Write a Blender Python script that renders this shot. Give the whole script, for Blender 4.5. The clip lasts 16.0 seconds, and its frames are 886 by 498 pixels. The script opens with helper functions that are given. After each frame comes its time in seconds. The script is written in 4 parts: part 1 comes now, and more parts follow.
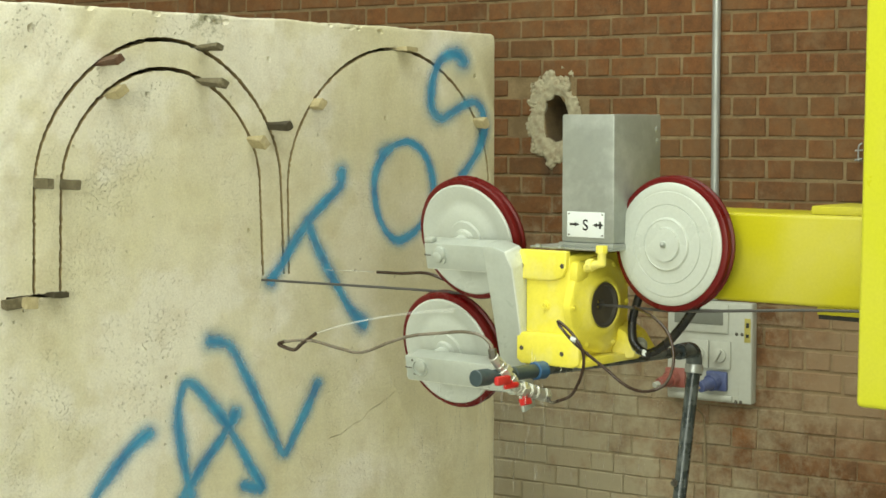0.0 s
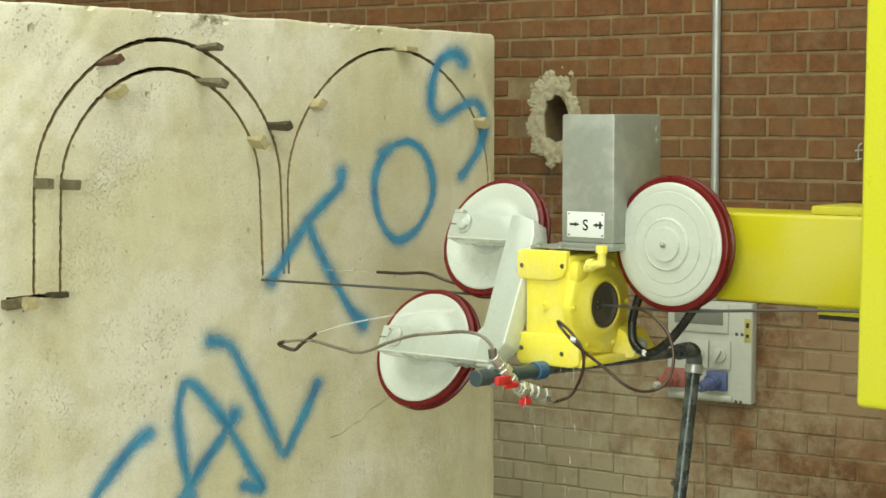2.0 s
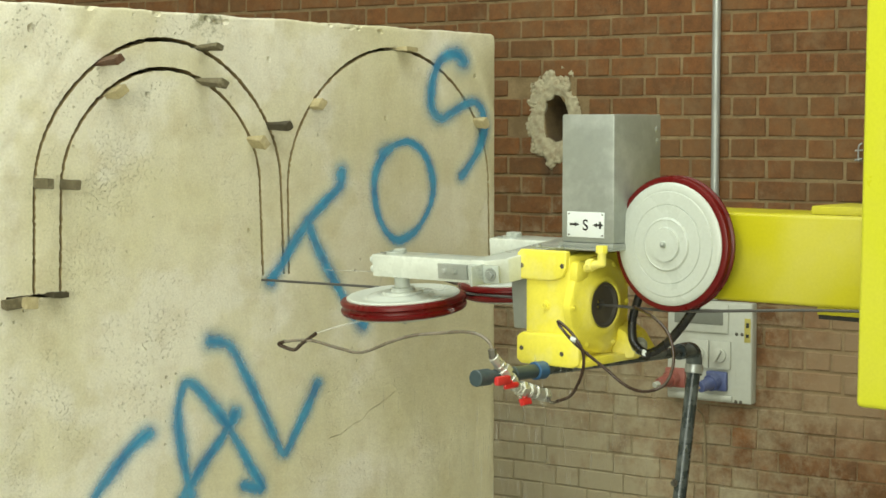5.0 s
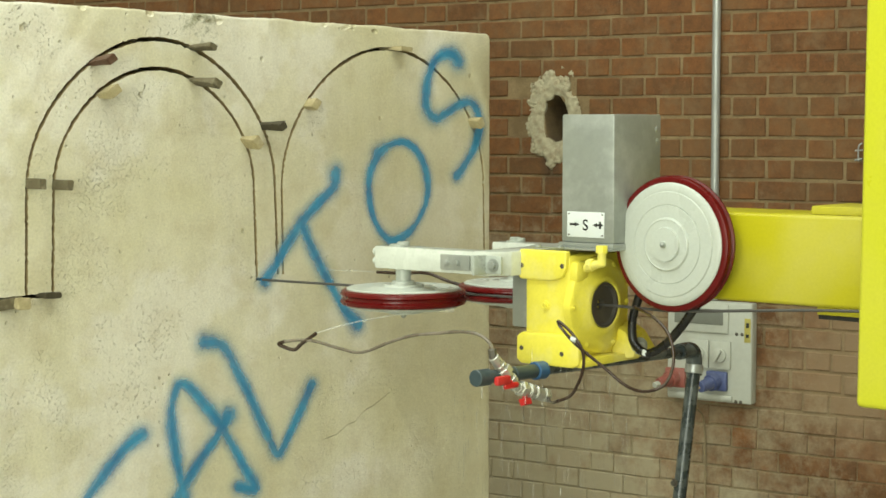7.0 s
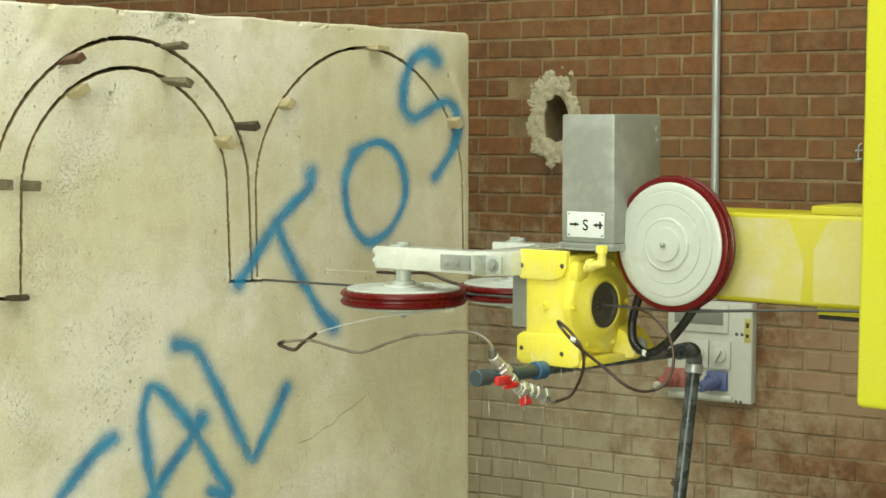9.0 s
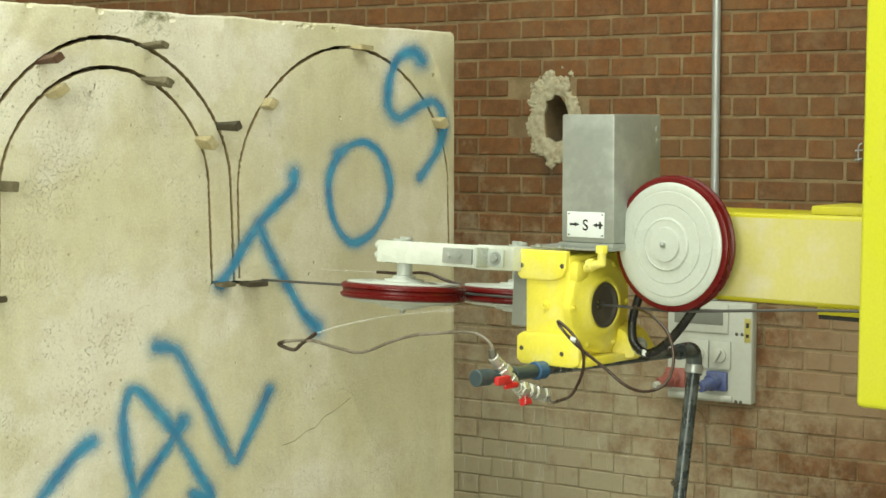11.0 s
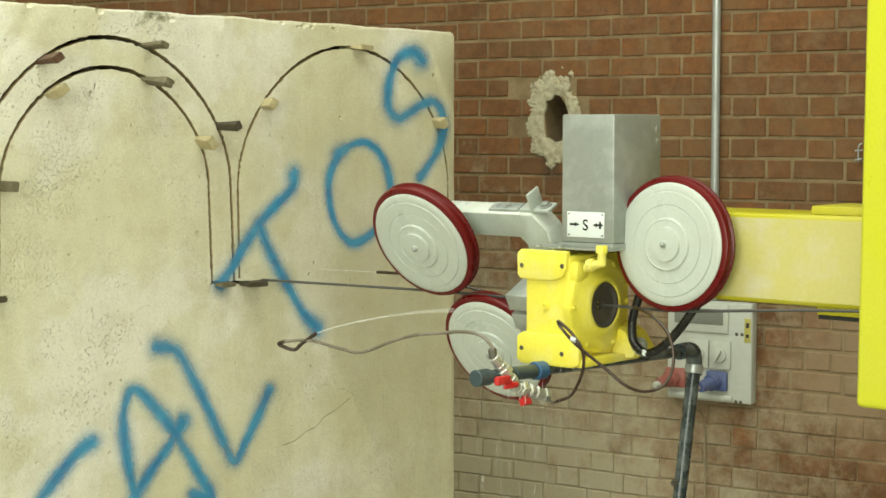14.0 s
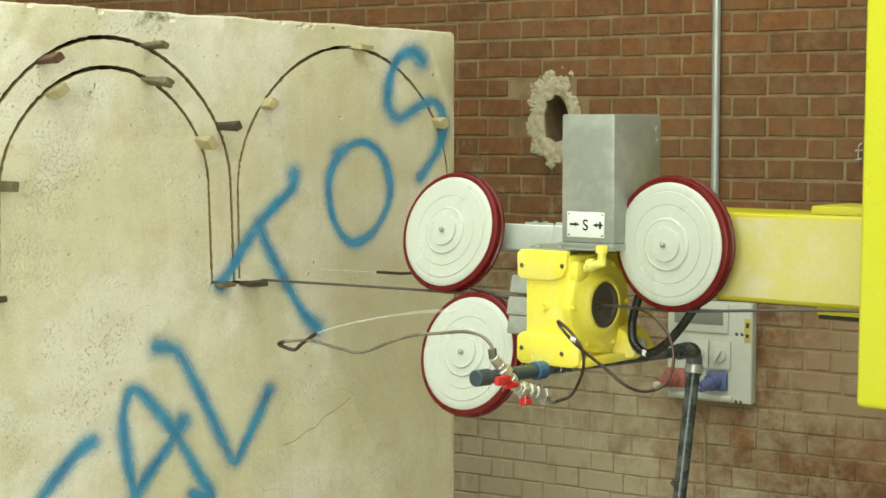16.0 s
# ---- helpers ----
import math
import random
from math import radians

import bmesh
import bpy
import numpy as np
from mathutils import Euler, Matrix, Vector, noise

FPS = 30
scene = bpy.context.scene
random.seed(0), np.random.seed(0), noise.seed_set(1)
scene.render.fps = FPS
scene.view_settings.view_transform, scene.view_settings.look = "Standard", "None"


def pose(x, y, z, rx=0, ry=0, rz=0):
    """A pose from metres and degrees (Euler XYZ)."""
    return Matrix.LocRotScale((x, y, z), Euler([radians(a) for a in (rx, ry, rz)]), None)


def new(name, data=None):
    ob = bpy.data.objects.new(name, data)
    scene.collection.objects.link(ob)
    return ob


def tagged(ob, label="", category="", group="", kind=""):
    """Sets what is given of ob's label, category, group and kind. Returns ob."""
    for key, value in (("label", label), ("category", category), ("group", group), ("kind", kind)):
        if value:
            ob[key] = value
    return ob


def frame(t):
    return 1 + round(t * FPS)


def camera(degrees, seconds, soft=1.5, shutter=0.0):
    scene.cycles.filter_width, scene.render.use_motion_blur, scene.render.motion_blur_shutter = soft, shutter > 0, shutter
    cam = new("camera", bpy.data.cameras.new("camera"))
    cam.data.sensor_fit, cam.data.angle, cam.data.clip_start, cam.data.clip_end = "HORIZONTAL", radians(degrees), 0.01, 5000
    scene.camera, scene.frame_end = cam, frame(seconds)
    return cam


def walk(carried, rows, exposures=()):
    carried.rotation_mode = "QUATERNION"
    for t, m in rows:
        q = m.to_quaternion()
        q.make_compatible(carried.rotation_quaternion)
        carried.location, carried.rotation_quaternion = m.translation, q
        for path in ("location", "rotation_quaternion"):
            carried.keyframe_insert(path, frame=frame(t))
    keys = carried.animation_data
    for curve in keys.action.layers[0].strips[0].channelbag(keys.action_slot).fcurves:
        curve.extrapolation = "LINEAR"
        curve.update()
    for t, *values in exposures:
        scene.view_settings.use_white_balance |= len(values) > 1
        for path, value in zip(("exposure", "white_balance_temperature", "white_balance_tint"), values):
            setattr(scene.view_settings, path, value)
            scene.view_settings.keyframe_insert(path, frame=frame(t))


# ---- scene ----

# camera on a tripod, long lens
cam = camera(27.95, 16.0, soft=1.6)
EYE = pose(0, 0, 1.5, 90 - 4.067, 0, 0)
walk(cam, [(0.0, EYE), (16.0, EYE)], [(0.0, 0.0), (7.0, 0.0), (9.0, 0.02), (11.5, 0.07), (16.0, 0.07)])

# ---- plan ----
WALL_AT = pose(0.9461, 5.79, 0, 0, 0, -34.0)          # x along the brick wall, y into it
SLAB_TURN = 43.5                                        # x along the slab's face, y into the stone
SLAB_AT = (-0.4236, 4.26, 0.0)
CUT_Z = 1.1195                                          # height of the base cut and of the wire
SAW_AT = pose(0.3284, 3.6, 1.130, 0, 0, -40.5)         # x along the wire towards the post, y away from the viewer
SLAB_D = Vector((math.cos(radians(SLAB_TURN)), math.sin(radians(SLAB_TURN)), 0))

# ---- light ----
world = bpy.data.worlds.new("sky")
scene.world = world
world.use_nodes = True
wn = world.node_tree.nodes
sky = wn.new("ShaderNodeTexSky")
sky.sky_type, sky.sun_disc, sky.sun_elevation, sky.sun_rotation = "NISHITA", False, radians(40), radians(200)
wn["Background"].inputs["Strength"].default_value = 0.08
world.node_tree.links.new(sky.outputs["Color"], wn["Background"].inputs["Color"])


def area_lamp(name, m, sx, sy, watts, colour):
    data = bpy.data.lights.new(name, "AREA")
    data.shape, data.size, data.size_y, data.energy, data.color = "RECTANGLE", sx, sy, watts, colour
    ob = new(name, data)
    ob.matrix_world = m
    return ob


# daylight standing in the hall's wide doorway behind the viewer, and in the rooflight
DOOR, ROOF = (1.0, 4.85, 0.0, 4.2), (-2.9, 3.7, -7.6, -2.0)
area_lamp("door_daylight", WALL_AT @ pose(2.925, -9.98, 2.25, 90, 0, 0), 3.8, 3.9, 366, (0.935, 1.0, 0.835))
area_lamp("rooflight_daylight", WALL_AT @ pose(0.4, -4.8, 5.58), 6.5, 5.5, 416, (0.935, 1.0, 0.835))


# ---- materials ----
def tree(name):
    m = bpy.data.materials.new(name)
    m.use_nodes = True
    return m, m.node_tree.nodes, m.node_tree.links, m.node_tree.nodes["Principled BSDF"]


def ramp(n, stops):
    r = n.new("ShaderNodeValToRGB")
    while len(r.color_ramp.elements) < len(stops):
        r.color_ramp.elements.new(0.5)
    for e, (p, c) in zip(r.color_ramp.elements, stops):
        e.position, e.color = p, (c, c, c, 1) if isinstance(c, (int, float)) else (*c, 1)
    return r


def noise_node(n, l, coord, scale, detail=4.0, rough=0.6):
    t = n.new("ShaderNodeTexNoise")
    t.inputs["Scale"].default_value, t.inputs["Detail"].default_value, t.inputs["Roughness"].default_value = scale, detail, rough
    l.new(coord, t.inputs["Vector"])
    return t.outputs["Fac"]


def mix(n, l, fac, a, b, mode="MIX"):
    m = n.new("ShaderNodeMix")
    m.data_type, m.blend_type = "RGBA", mode
    for sock, v in ((m.inputs[0], fac), (m.inputs[6], a), (m.inputs[7], b)):
        if isinstance(v, (int, float)):
            sock.default_value = v
        elif isinstance(v, tuple):
            sock.default_value = (*v, 1)
        else:
            l.new(v, sock)
    return m.outputs[2]


def math_node(n, l, op, a, b=0.0):
    m = n.new("ShaderNodeMath")
    m.operation = op
    for sock, v in zip(m.inputs, (a, b)):
        if isinstance(v, (int, float)):
            sock.default_value = v
        else:
            l.new(v, sock)
    return m.outputs[0]


def bump(n, l, height, strength, distance, onto):
    b = n.new("ShaderNodeBump")
    b.inputs["Strength"].default_value, b.inputs["Distance"].default_value = strength, distance
    l.new(height, b.inputs["Height"])
    l.new(b.outputs[0], onto.inputs["Normal"])
    return b


def surface(name, colour, rough=0.5, metal=0.0, dirt=(0.3, 0.27, 0.2), dirt_amount=0.3, grain=60.0, relief=0.15, scale=9.0, coat=0.0, tones=(0.94, 1.04)):
    """Painted, cast or plastic surface: two scales of variation, fine relief, dried splashes."""
    m, n, l, p = tree(name)
    co = n.new("ShaderNodeTexCoord").outputs["Object"]
    big, fine = noise_node(n, l, co, scale, 5), noise_node(n, l, co, grain, 6, 0.7)
    blot = ramp(n, [(0.48, 0.0), (0.75, 1.0)])
    l.new(big, blot.inputs[0])
    amount = math_node(n, l, "MULTIPLY", blot.outputs[0], dirt_amount)
    c = mix(n, l, amount, colour, dirt)
    tone = ramp(n, [(0.3, tones[0]), (0.7, tones[1])])
    l.new(fine, tone.inputs[0])
    c = mix(n, l, 1.0, c, tone.outputs[0], "MULTIPLY")
    l.new(c, p.inputs["Base Color"])
    r = ramp(n, [(0.3, max(0.0, rough - 0.1)), (0.7, min(1.0, rough + 0.15))])
    l.new(big, r.inputs[0])
    l.new(r.outputs[0], p.inputs["Roughness"])
    p.inputs["Metallic"].default_value = metal
    p.inputs["Coat Weight"].default_value = coat
    bump(n, l, fine, relief, 0.002, p)
    return m


YELLOW = surface("yellow_paint", (0.60, 0.60, 0.026), 0.32, 0.0, (0.64, 0.57, 0.10), 0.30, 160, 0.05, 5)
YELLOW_SLURRY = surface("yellow_paint_slurry", (0.80, 0.70, 0.075), 0.36, 0.0, (0.78, 0.72, 0.34), 0.6, 120, 0.10, 11)
YELLOW_BEAM = surface("yellow_beam_paint", (0.485, 0.435, 0.010), 0.40, 0.0, (0.55, 0.50, 0.12), 0.5, 160, 0.05, 4)
LABEL_YELLOW = surface("faded_sticker", (0.46, 0.40, 0.10), 0.5, 0.0, (0.40, 0.36, 0.18), 0.4, 120, 0.03, 30)
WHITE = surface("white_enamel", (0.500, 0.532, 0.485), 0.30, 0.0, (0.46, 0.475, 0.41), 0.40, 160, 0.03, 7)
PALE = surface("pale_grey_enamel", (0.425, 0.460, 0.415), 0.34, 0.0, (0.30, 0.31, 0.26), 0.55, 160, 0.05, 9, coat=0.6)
RED = surface("red_polyurethane", (0.108, 0.003, 0.003), 0.30, 0.0, (0.18, 0.014, 0.012), 0.35, 70, 0.08, 12)
RED.node_tree.nodes["Principled BSDF"].inputs["Specular IOR Level"].default_value = 0.3
STEEL = surface("brushed_steel", (0.325, 0.345, 0.315), 0.42, 0.4, (0.56, 0.575, 0.545), 0.75, 60, 0.05, 9)
DARK_STEEL = surface("dark_steel", (0.13, 0.12, 0.10), 0.45, 0.6, (0.25, 0.22, 0.17), 0.4, 60, 0.1, 12)
BRASS = surface("wet_plated_brass", (0.55, 0.545, 0.49), 0.28, 0.6, (0.7, 0.7, 0.64), 0.5, 80, 0.2, 30)
RED_LEVER = surface("red_lever_paint", (0.60, 0.02, 0.02), 0.35, 0.0, (0.4, 0.1, 0.08), 0.3, 60, 0.1, 20)
BLACK_PIPE = surface("black_plastic_pipe", (0.032, 0.042, 0.044), 0.25, 0.0, (0.26, 0.29, 0.28), 0.75, 90, 0.2, 13)
TEAL = surface("blue_grey_plastic", (0.035, 0.058, 0.068), 0.4, 0.0, (0.19, 0.22, 0.21), 0.5, 40, 0.1, 18)
BLACK_HOSE = surface("black_rubber", (0.010, 0.010, 0.010), 0.27, 0.0, (0.08, 0.08, 0.07), 0.2, 60, 0.15, 20)
GREY_PLASTIC = surface("grey_panel_plastic", (0.50, 0.52, 0.46), 0.45, 0.0, (0.38, 0.36, 0.28), 0.4, 40, 0.05, 8)
SMOKED = surface("smoked_window", (0.20, 0.21, 0.18), 0.2, 0.0, (0.3, 0.3, 0.25), 0.4, 40, 0.02, 8)
BLUE_PLUG = surface("blue_plastic", (0.075, 0.10, 0.24), 0.4, 0.0, (0.2, 0.22, 0.28), 0.3, 40, 0.05, 20)
RED_PLUG = surface("red_plastic", (0.30, 0.09, 0.07), 0.4, 0.0, (0.4, 0.25, 0.2), 0.3, 40, 0.05, 20)
ZINC = surface("galvanised_conduit", (0.42, 0.44, 0.43), 0.4, 0.5, (0.3, 0.3, 0.27), 0.3, 60, 0.05, 10)
SIGN_WHITE = surface("sign_white", (0.70, 0.74, 0.74), 0.35, 0.0, (0.6, 0.58, 0.5), 0.2, 40, 0.02, 20)
# brighter copy of the pale enamel: light on some fork faces put into colour
BRIGHT_FACE = surface("bright_face_enamel", (0.65, 0.685, 0.62), 0.3, 0.0, (0.45, 0.47, 0.41), 0.6, 160, 0.06, 16, coat=0.5)
INK = surface("black_ink", (0.015, 0.015, 0.015), 0.5, 0.0, (0.05, 0.05, 0.05), 0.2, 40, 0.02, 20)
WOOD_DARK = surface("wet_dark_wood", (0.095, 0.046, 0.024), 0.6, 0.0, (0.18, 0.13, 0.085), 0.5, 90, 0.4, 60, tones=(0.78, 1.14))
WOOD_OLD = surface("old_dark_wood", (0.058, 0.048, 0.028), 0.6, 0.0, (0.14, 0.12, 0.08), 0.5, 90, 0.4, 60, tones=(0.78, 1.14))
WOOD_GREY = surface("slurry_grey_wood", (0.13, 0.108, 0.060), 0.7, 0.0, (0.34, 0.31, 0.21), 0.6, 90, 0.4, 60, tones=(0.78, 1.14))
WOOD_TAN = surface("tan_cork_wedge", (0.42, 0.355, 0.195), 0.8, 0.0, (0.54, 0.47, 0.32), 0.6, 90, 0.4, 60, tones=(0.78, 1.14))
FLOOR_MAT = surface("wet_concrete_floor", (0.30, 0.285, 0.235), 0.45, 0.0, (0.33, 0.31, 0.25), 0.6, 30, 0.2, 1.5, tones=(0.78, 1.14))
PLASTER = surface("hall_plaster", (0.55, 0.52, 0.42), 0.8, 0.0, (0.45, 0.42, 0.33), 0.5, 20, 0.2, 1.2)
PATCH = surface("crumbled_white_plaster", (0.43, 0.39, 0.265), 0.9, 0.0, (0.26, 0.19, 0.115), 0.75, 90, 0.5, 38, tones=(0.78, 1.14))
CUT_STONE = surface("slurry_in_the_cut", (0.40, 0.31, 0.155), 0.6, 0.0, (0.24, 0.18, 0.09), 0.7, 120, 0.3, 25)
WIRE = surface("diamond_wire", (0.10, 0.095, 0.09), 0.5, 0.5, (0.2, 0.2, 0.2), 0.3, 200, 0.1, 50)
TUBE_BROWN = surface("brown_copper_tube", (0.040, 0.021, 0.013), 0.22, 0.1, (0.13, 0.105, 0.08), 0.35, 60, 0.1, 14)
TUBE_CLEAR = surface("scaled_clear_tube", (0.14, 0.115, 0.085), 0.25, 0.0, (0.36, 0.32, 0.26), 0.5, 60, 0.1, 14, 0.4)
BLUE_TAPE = surface("blue_collar", (0.03, 0.10, 0.22), 0.4, 0.0, (0.2, 0.25, 0.3), 0.4, 60, 0.1, 20)


def stone_material():
    """Sawn limestone: clouds of cream and ochre, trowel-like streaks, scattered and clustered pores."""
    m, n, l, p = tree("cream_limestone")
    co = n.new("ShaderNodeTexCoord").outputs["Object"]
    sep = n.new("ShaderNodeSeparateXYZ")
    l.new(co, sep.inputs[0])
    cloud, mid, fine = noise_node(n, l, co, 2.1, 6, 0.6), noise_node(n, l, co, 11.0, 6, 0.7), noise_node(n, l, co, 170.0, 5, 0.75)
    # the bed turns from chalky cream to ochre along the slab
    drift = math_node(n, l, "ADD", math_node(n, l, "MULTIPLY", sep.outputs["X"], -0.11), math_node(n, l, "MULTIPLY", math_node(n, l, "SUBTRACT", cloud, 0.5), 1.45))
    base = ramp(n, [(0.0, (0.62, 0.57, 0.37)), (0.30, (0.655, 0.615, 0.425)), (0.46, (0.695, 0.655, 0.495)), (0.52, (0.755, 0.72, 0.60)), (1.0, (0.805, 0.775, 0.675))])
    l.new(math_node(n, l, "ADD", drift, 0.44), base.inputs[0])
    stain = ramp(n, [(0.32, (0.80, 0.75, 0.65)), (0.52, (1.0, 1.0, 1.0)), (0.70, (1.07, 1.07, 1.05))])
    l.new(mid, stain.inputs[0])
    c = mix(n, l, 0.6, base.outputs[0], stain.outputs[0], "MULTIPLY")
    # a darker ochre patch with a ragged edge
    ochre_patch = n.new("ShaderNodeVectorMath")
    ochre_patch.operation = "DISTANCE"
    ochre_patch.inputs[1].default_value = (0.47, 0.0, CUT_Z + 0.06)
    l.new(co, ochre_patch.inputs[0])
    spread = ramp(n, [(0.12, 1.0), (0.52, 0.0)])
    l.new(math_node(n, l, "ADD", ochre_patch.outputs["Value"], math_node(n, l, "MULTIPLY", math_node(n, l, "SUBTRACT", cloud, 0.5), 0.9)), spread.inputs[0])
    c = mix(n, l, math_node(n, l, "MULTIPLY", spread.outputs[0], 0.6), c, (0.465, 0.420, 0.245))
    # mossy crust on the broken arris
    crust = n.new("ShaderNodeVectorMath")
    crust.operation = "DISTANCE"
    crust.inputs[1].default_value = (-0.17, 0.0, CUT_Z + 0.632)
    l.new(co, crust.inputs[0])
    moss = ramp(n, [(0.03, 1.0), (0.075, 0.0)])
    l.new(math_node(n, l, "ADD", crust.outputs["Value"], math_node(n, l, "MULTIPLY", math_node(n, l, "SUBTRACT", noise_node(n, l, co, 45.0, 5, 0.75), 0.42), 0.30)), moss.inputs[0])
    c = mix(n, l, math_node(n, l, "MULTIPLY", moss.outputs[0], 0.7), c, (0.17, 0.17, 0.075))
    stretched = n.new("ShaderNodeMapping")
    stretched.inputs["Scale"].default_value = (14.0, 1.0, 2.2)
    l.new(co, stretched.inputs[0])
    streak = ramp(n, [(0.35, 0.90), (0.65, 1.05)])
    l.new(noise_node(n, l, stretched.outputs[0], 1.0, 4), streak.inputs[0])
    c = mix(n, l, 0.45, c, streak.outputs[0], "MULTIPLY")
    grain = ramp(n, [(0.3, 0.84), (0.7, 1.08)])
    l.new(fine, grain.inputs[0])
    c = mix(n, l, 1.0, c, grain.outputs[0], "MULTIPLY")
    wob = n.new("ShaderNodeTexNoise")
    wob.inputs["Scale"].default_value = 70.0
    l.new(co, wob.inputs["Vector"])
    shift = n.new("ShaderNodeVectorMath")
    shift.operation = "SCALE"
    shift.inputs["Scale"].default_value = 0.008
    l.new(wob.outputs["Color"], shift.inputs[0])
    warp = n.new("ShaderNodeVectorMath")
    warp.operation = "ADD"
    l.new(co, warp.inputs[0])
    l.new(shift.outputs[0], warp.inputs[1])
    total = None
    for scale, size, spread, lo, hi in ((135.0, 0.30, 4.2, 0.54, 0.64), (200.0, 0.33, 3.1, 0.55, 0.66), (36.0, 0.14, 2.4, 0.50, 0.65)):
        vor = n.new("ShaderNodeTexVoronoi")
        vor.inputs["Scale"].default_value = scale
        l.new(warp.outputs[0], vor.inputs["Vector"])
        pore = ramp(n, [(size * 0.45, 1.0), (size, 0.0)])
        l.new(vor.outputs["Distance"], pore.inputs[0])
        where = ramp(n, [(lo, 0.0), (hi, 1.0)])
        l.new(math_node(n, l, "SUBTRACT", noise_node(n, l, co, spread, 5, 0.75), math_node(n, l, "MULTIPLY", sep.outputs["X"], 0.05)), where.inputs[0])
        v = math_node(n, l, "MULTIPLY", pore.outputs[0], where.outputs[0])
        total = v if total is None else math_node(n, l, "MAXIMUM", total, v)
    c = mix(n, l, math_node(n, l, "MULTIPLY", total, 0.26), c, (0.27, 0.215, 0.12))
    l.new(c, p.inputs["Base Color"])
    p.inputs["Roughness"].default_value = 0.58
    h = math_node(n, l, "SUBTRACT", math_node(n, l, "ADD", math_node(n, l, "MULTIPLY", fine, 0.30), mid), math_node(n, l, "MULTIPLY", total, 1.6))
    bump(n, l, h, 0.8, 0.005, p)
    return m


def wall_stains_and_haze(n, l, pos, c, rand, cover):
    """Stone slurry splashed on the lower courses beside the saw, paled further for hanging mist, and a damp run under
    the hole.
    """
    far = n.new("ShaderNodeVectorMath")
    far.operation = "DISTANCE"
    far.inputs[1].default_value = (0.30, 6.15, 0.10)
    l.new(pos, far.inputs[0])
    ragged = math_node(n, l, "MULTIPLY", math_node(n, l, "SUBTRACT", noise_node(n, l, pos, 11.0, 7, 0.75), 0.5), 1.7)
    per = math_node(n, l, "MULTIPLY", math_node(n, l, "SUBTRACT", rand, 0.5), 0.22)
    low = ramp(n, [(0.30, 1.0), (1.00, 0.0)])
    l.new(math_node(n, l, "ADD", math_node(n, l, "ADD", math_node(n, l, "MULTIPLY", far.outputs["Value"], 0.84), ragged), per), low.inputs[0])
    # slurry colour and cover also carry the mist's haze, painted onto the wall
    c = mix(n, l, math_node(n, l, "MULTIPLY", low.outputs[0], cover), c, (0.465, 0.425, 0.285))
    side = n.new("ShaderNodeVectorMath")
    side.operation = "DISTANCE"
    side.inputs[1].default_value = (1.28, 5.565, 0.70)
    l.new(pos, side.inputs[0])
    smear = ramp(n, [(0.12, 1.0), (0.36, 0.0)])
    l.new(math_node(n, l, "ADD", side.outputs["Value"], math_node(n, l, "MULTIPLY", ragged, 0.25)), smear.inputs[0])
    c = mix(n, l, math_node(n, l, "MULTIPLY", smear.outputs[0], cover * 0.85), c, (0.35, 0.26, 0.16))
    along = n.new("ShaderNodeVectorMath")
    along.operation = "DOT_PRODUCT"
    along.inputs[1].default_value = (0.829, -0.559, 0.0)
    l.new(pos, along.inputs[0])
    off = math_node(n, l, "ABSOLUTE", math_node(n, l, "SUBTRACT", along.outputs["Value"], 0.829 * 0.9461 - 0.559 * 5.79 - 0.685))
    wob = math_node(n, l, "MULTIPLY", math_node(n, l, "SUBTRACT", noise_node(n, l, pos, 16.0, 4), 0.5), 0.06)
    run = ramp(n, [(0.020, 1.0), (0.055, 0.0)])
    l.new(math_node(n, l, "ADD", off, wob), run.inputs[0])
    sep = n.new("ShaderNodeSeparateXYZ")
    l.new(pos, sep.inputs[0])
    tall = ramp(n, [(0.62, 0.0), (0.68, 1.0), (0.715, 1.0), (0.735, 0.0)])
    l.new(math_node(n, l, "MULTIPLY", sep.outputs["Z"], 0.5), tall.inputs[0])
    damp = math_node(n, l, "MULTIPLY", run.outputs[0], tall.outputs[0])
    return mix(n, l, math_node(n, l, "MULTIPLY", damp, 0.7), c, (0.045, 0.028, 0.015))


def mortar_material():
    m, n, l, p = tree("mortar")
    pos = n.new("ShaderNodeNewGeometry").outputs["Position"]
    mid, fine = noise_node(n, l, pos, 9.0, 5), noise_node(n, l, pos, 160.0, 5, 0.75)
    base = ramp(n, [(0.35, (0.168, 0.112, 0.053)), (0.65, (0.265, 0.190, 0.096))])
    l.new(mid, base.inputs[0])
    t = ramp(n, [(0.3, 0.78), (0.7, 1.15)])
    l.new(fine, t.inputs[0])
    c = mix(n, l, 1.0, base.outputs[0], t.outputs[0], "MULTIPLY")
    c = wall_stains_and_haze(n, l, pos, c, mid, 0.45)
    l.new(c, p.inputs["Base Color"])
    p.inputs["Roughness"].default_value = 0.9
    bump(n, l, fine, 0.6, 0.003, p)
    return m


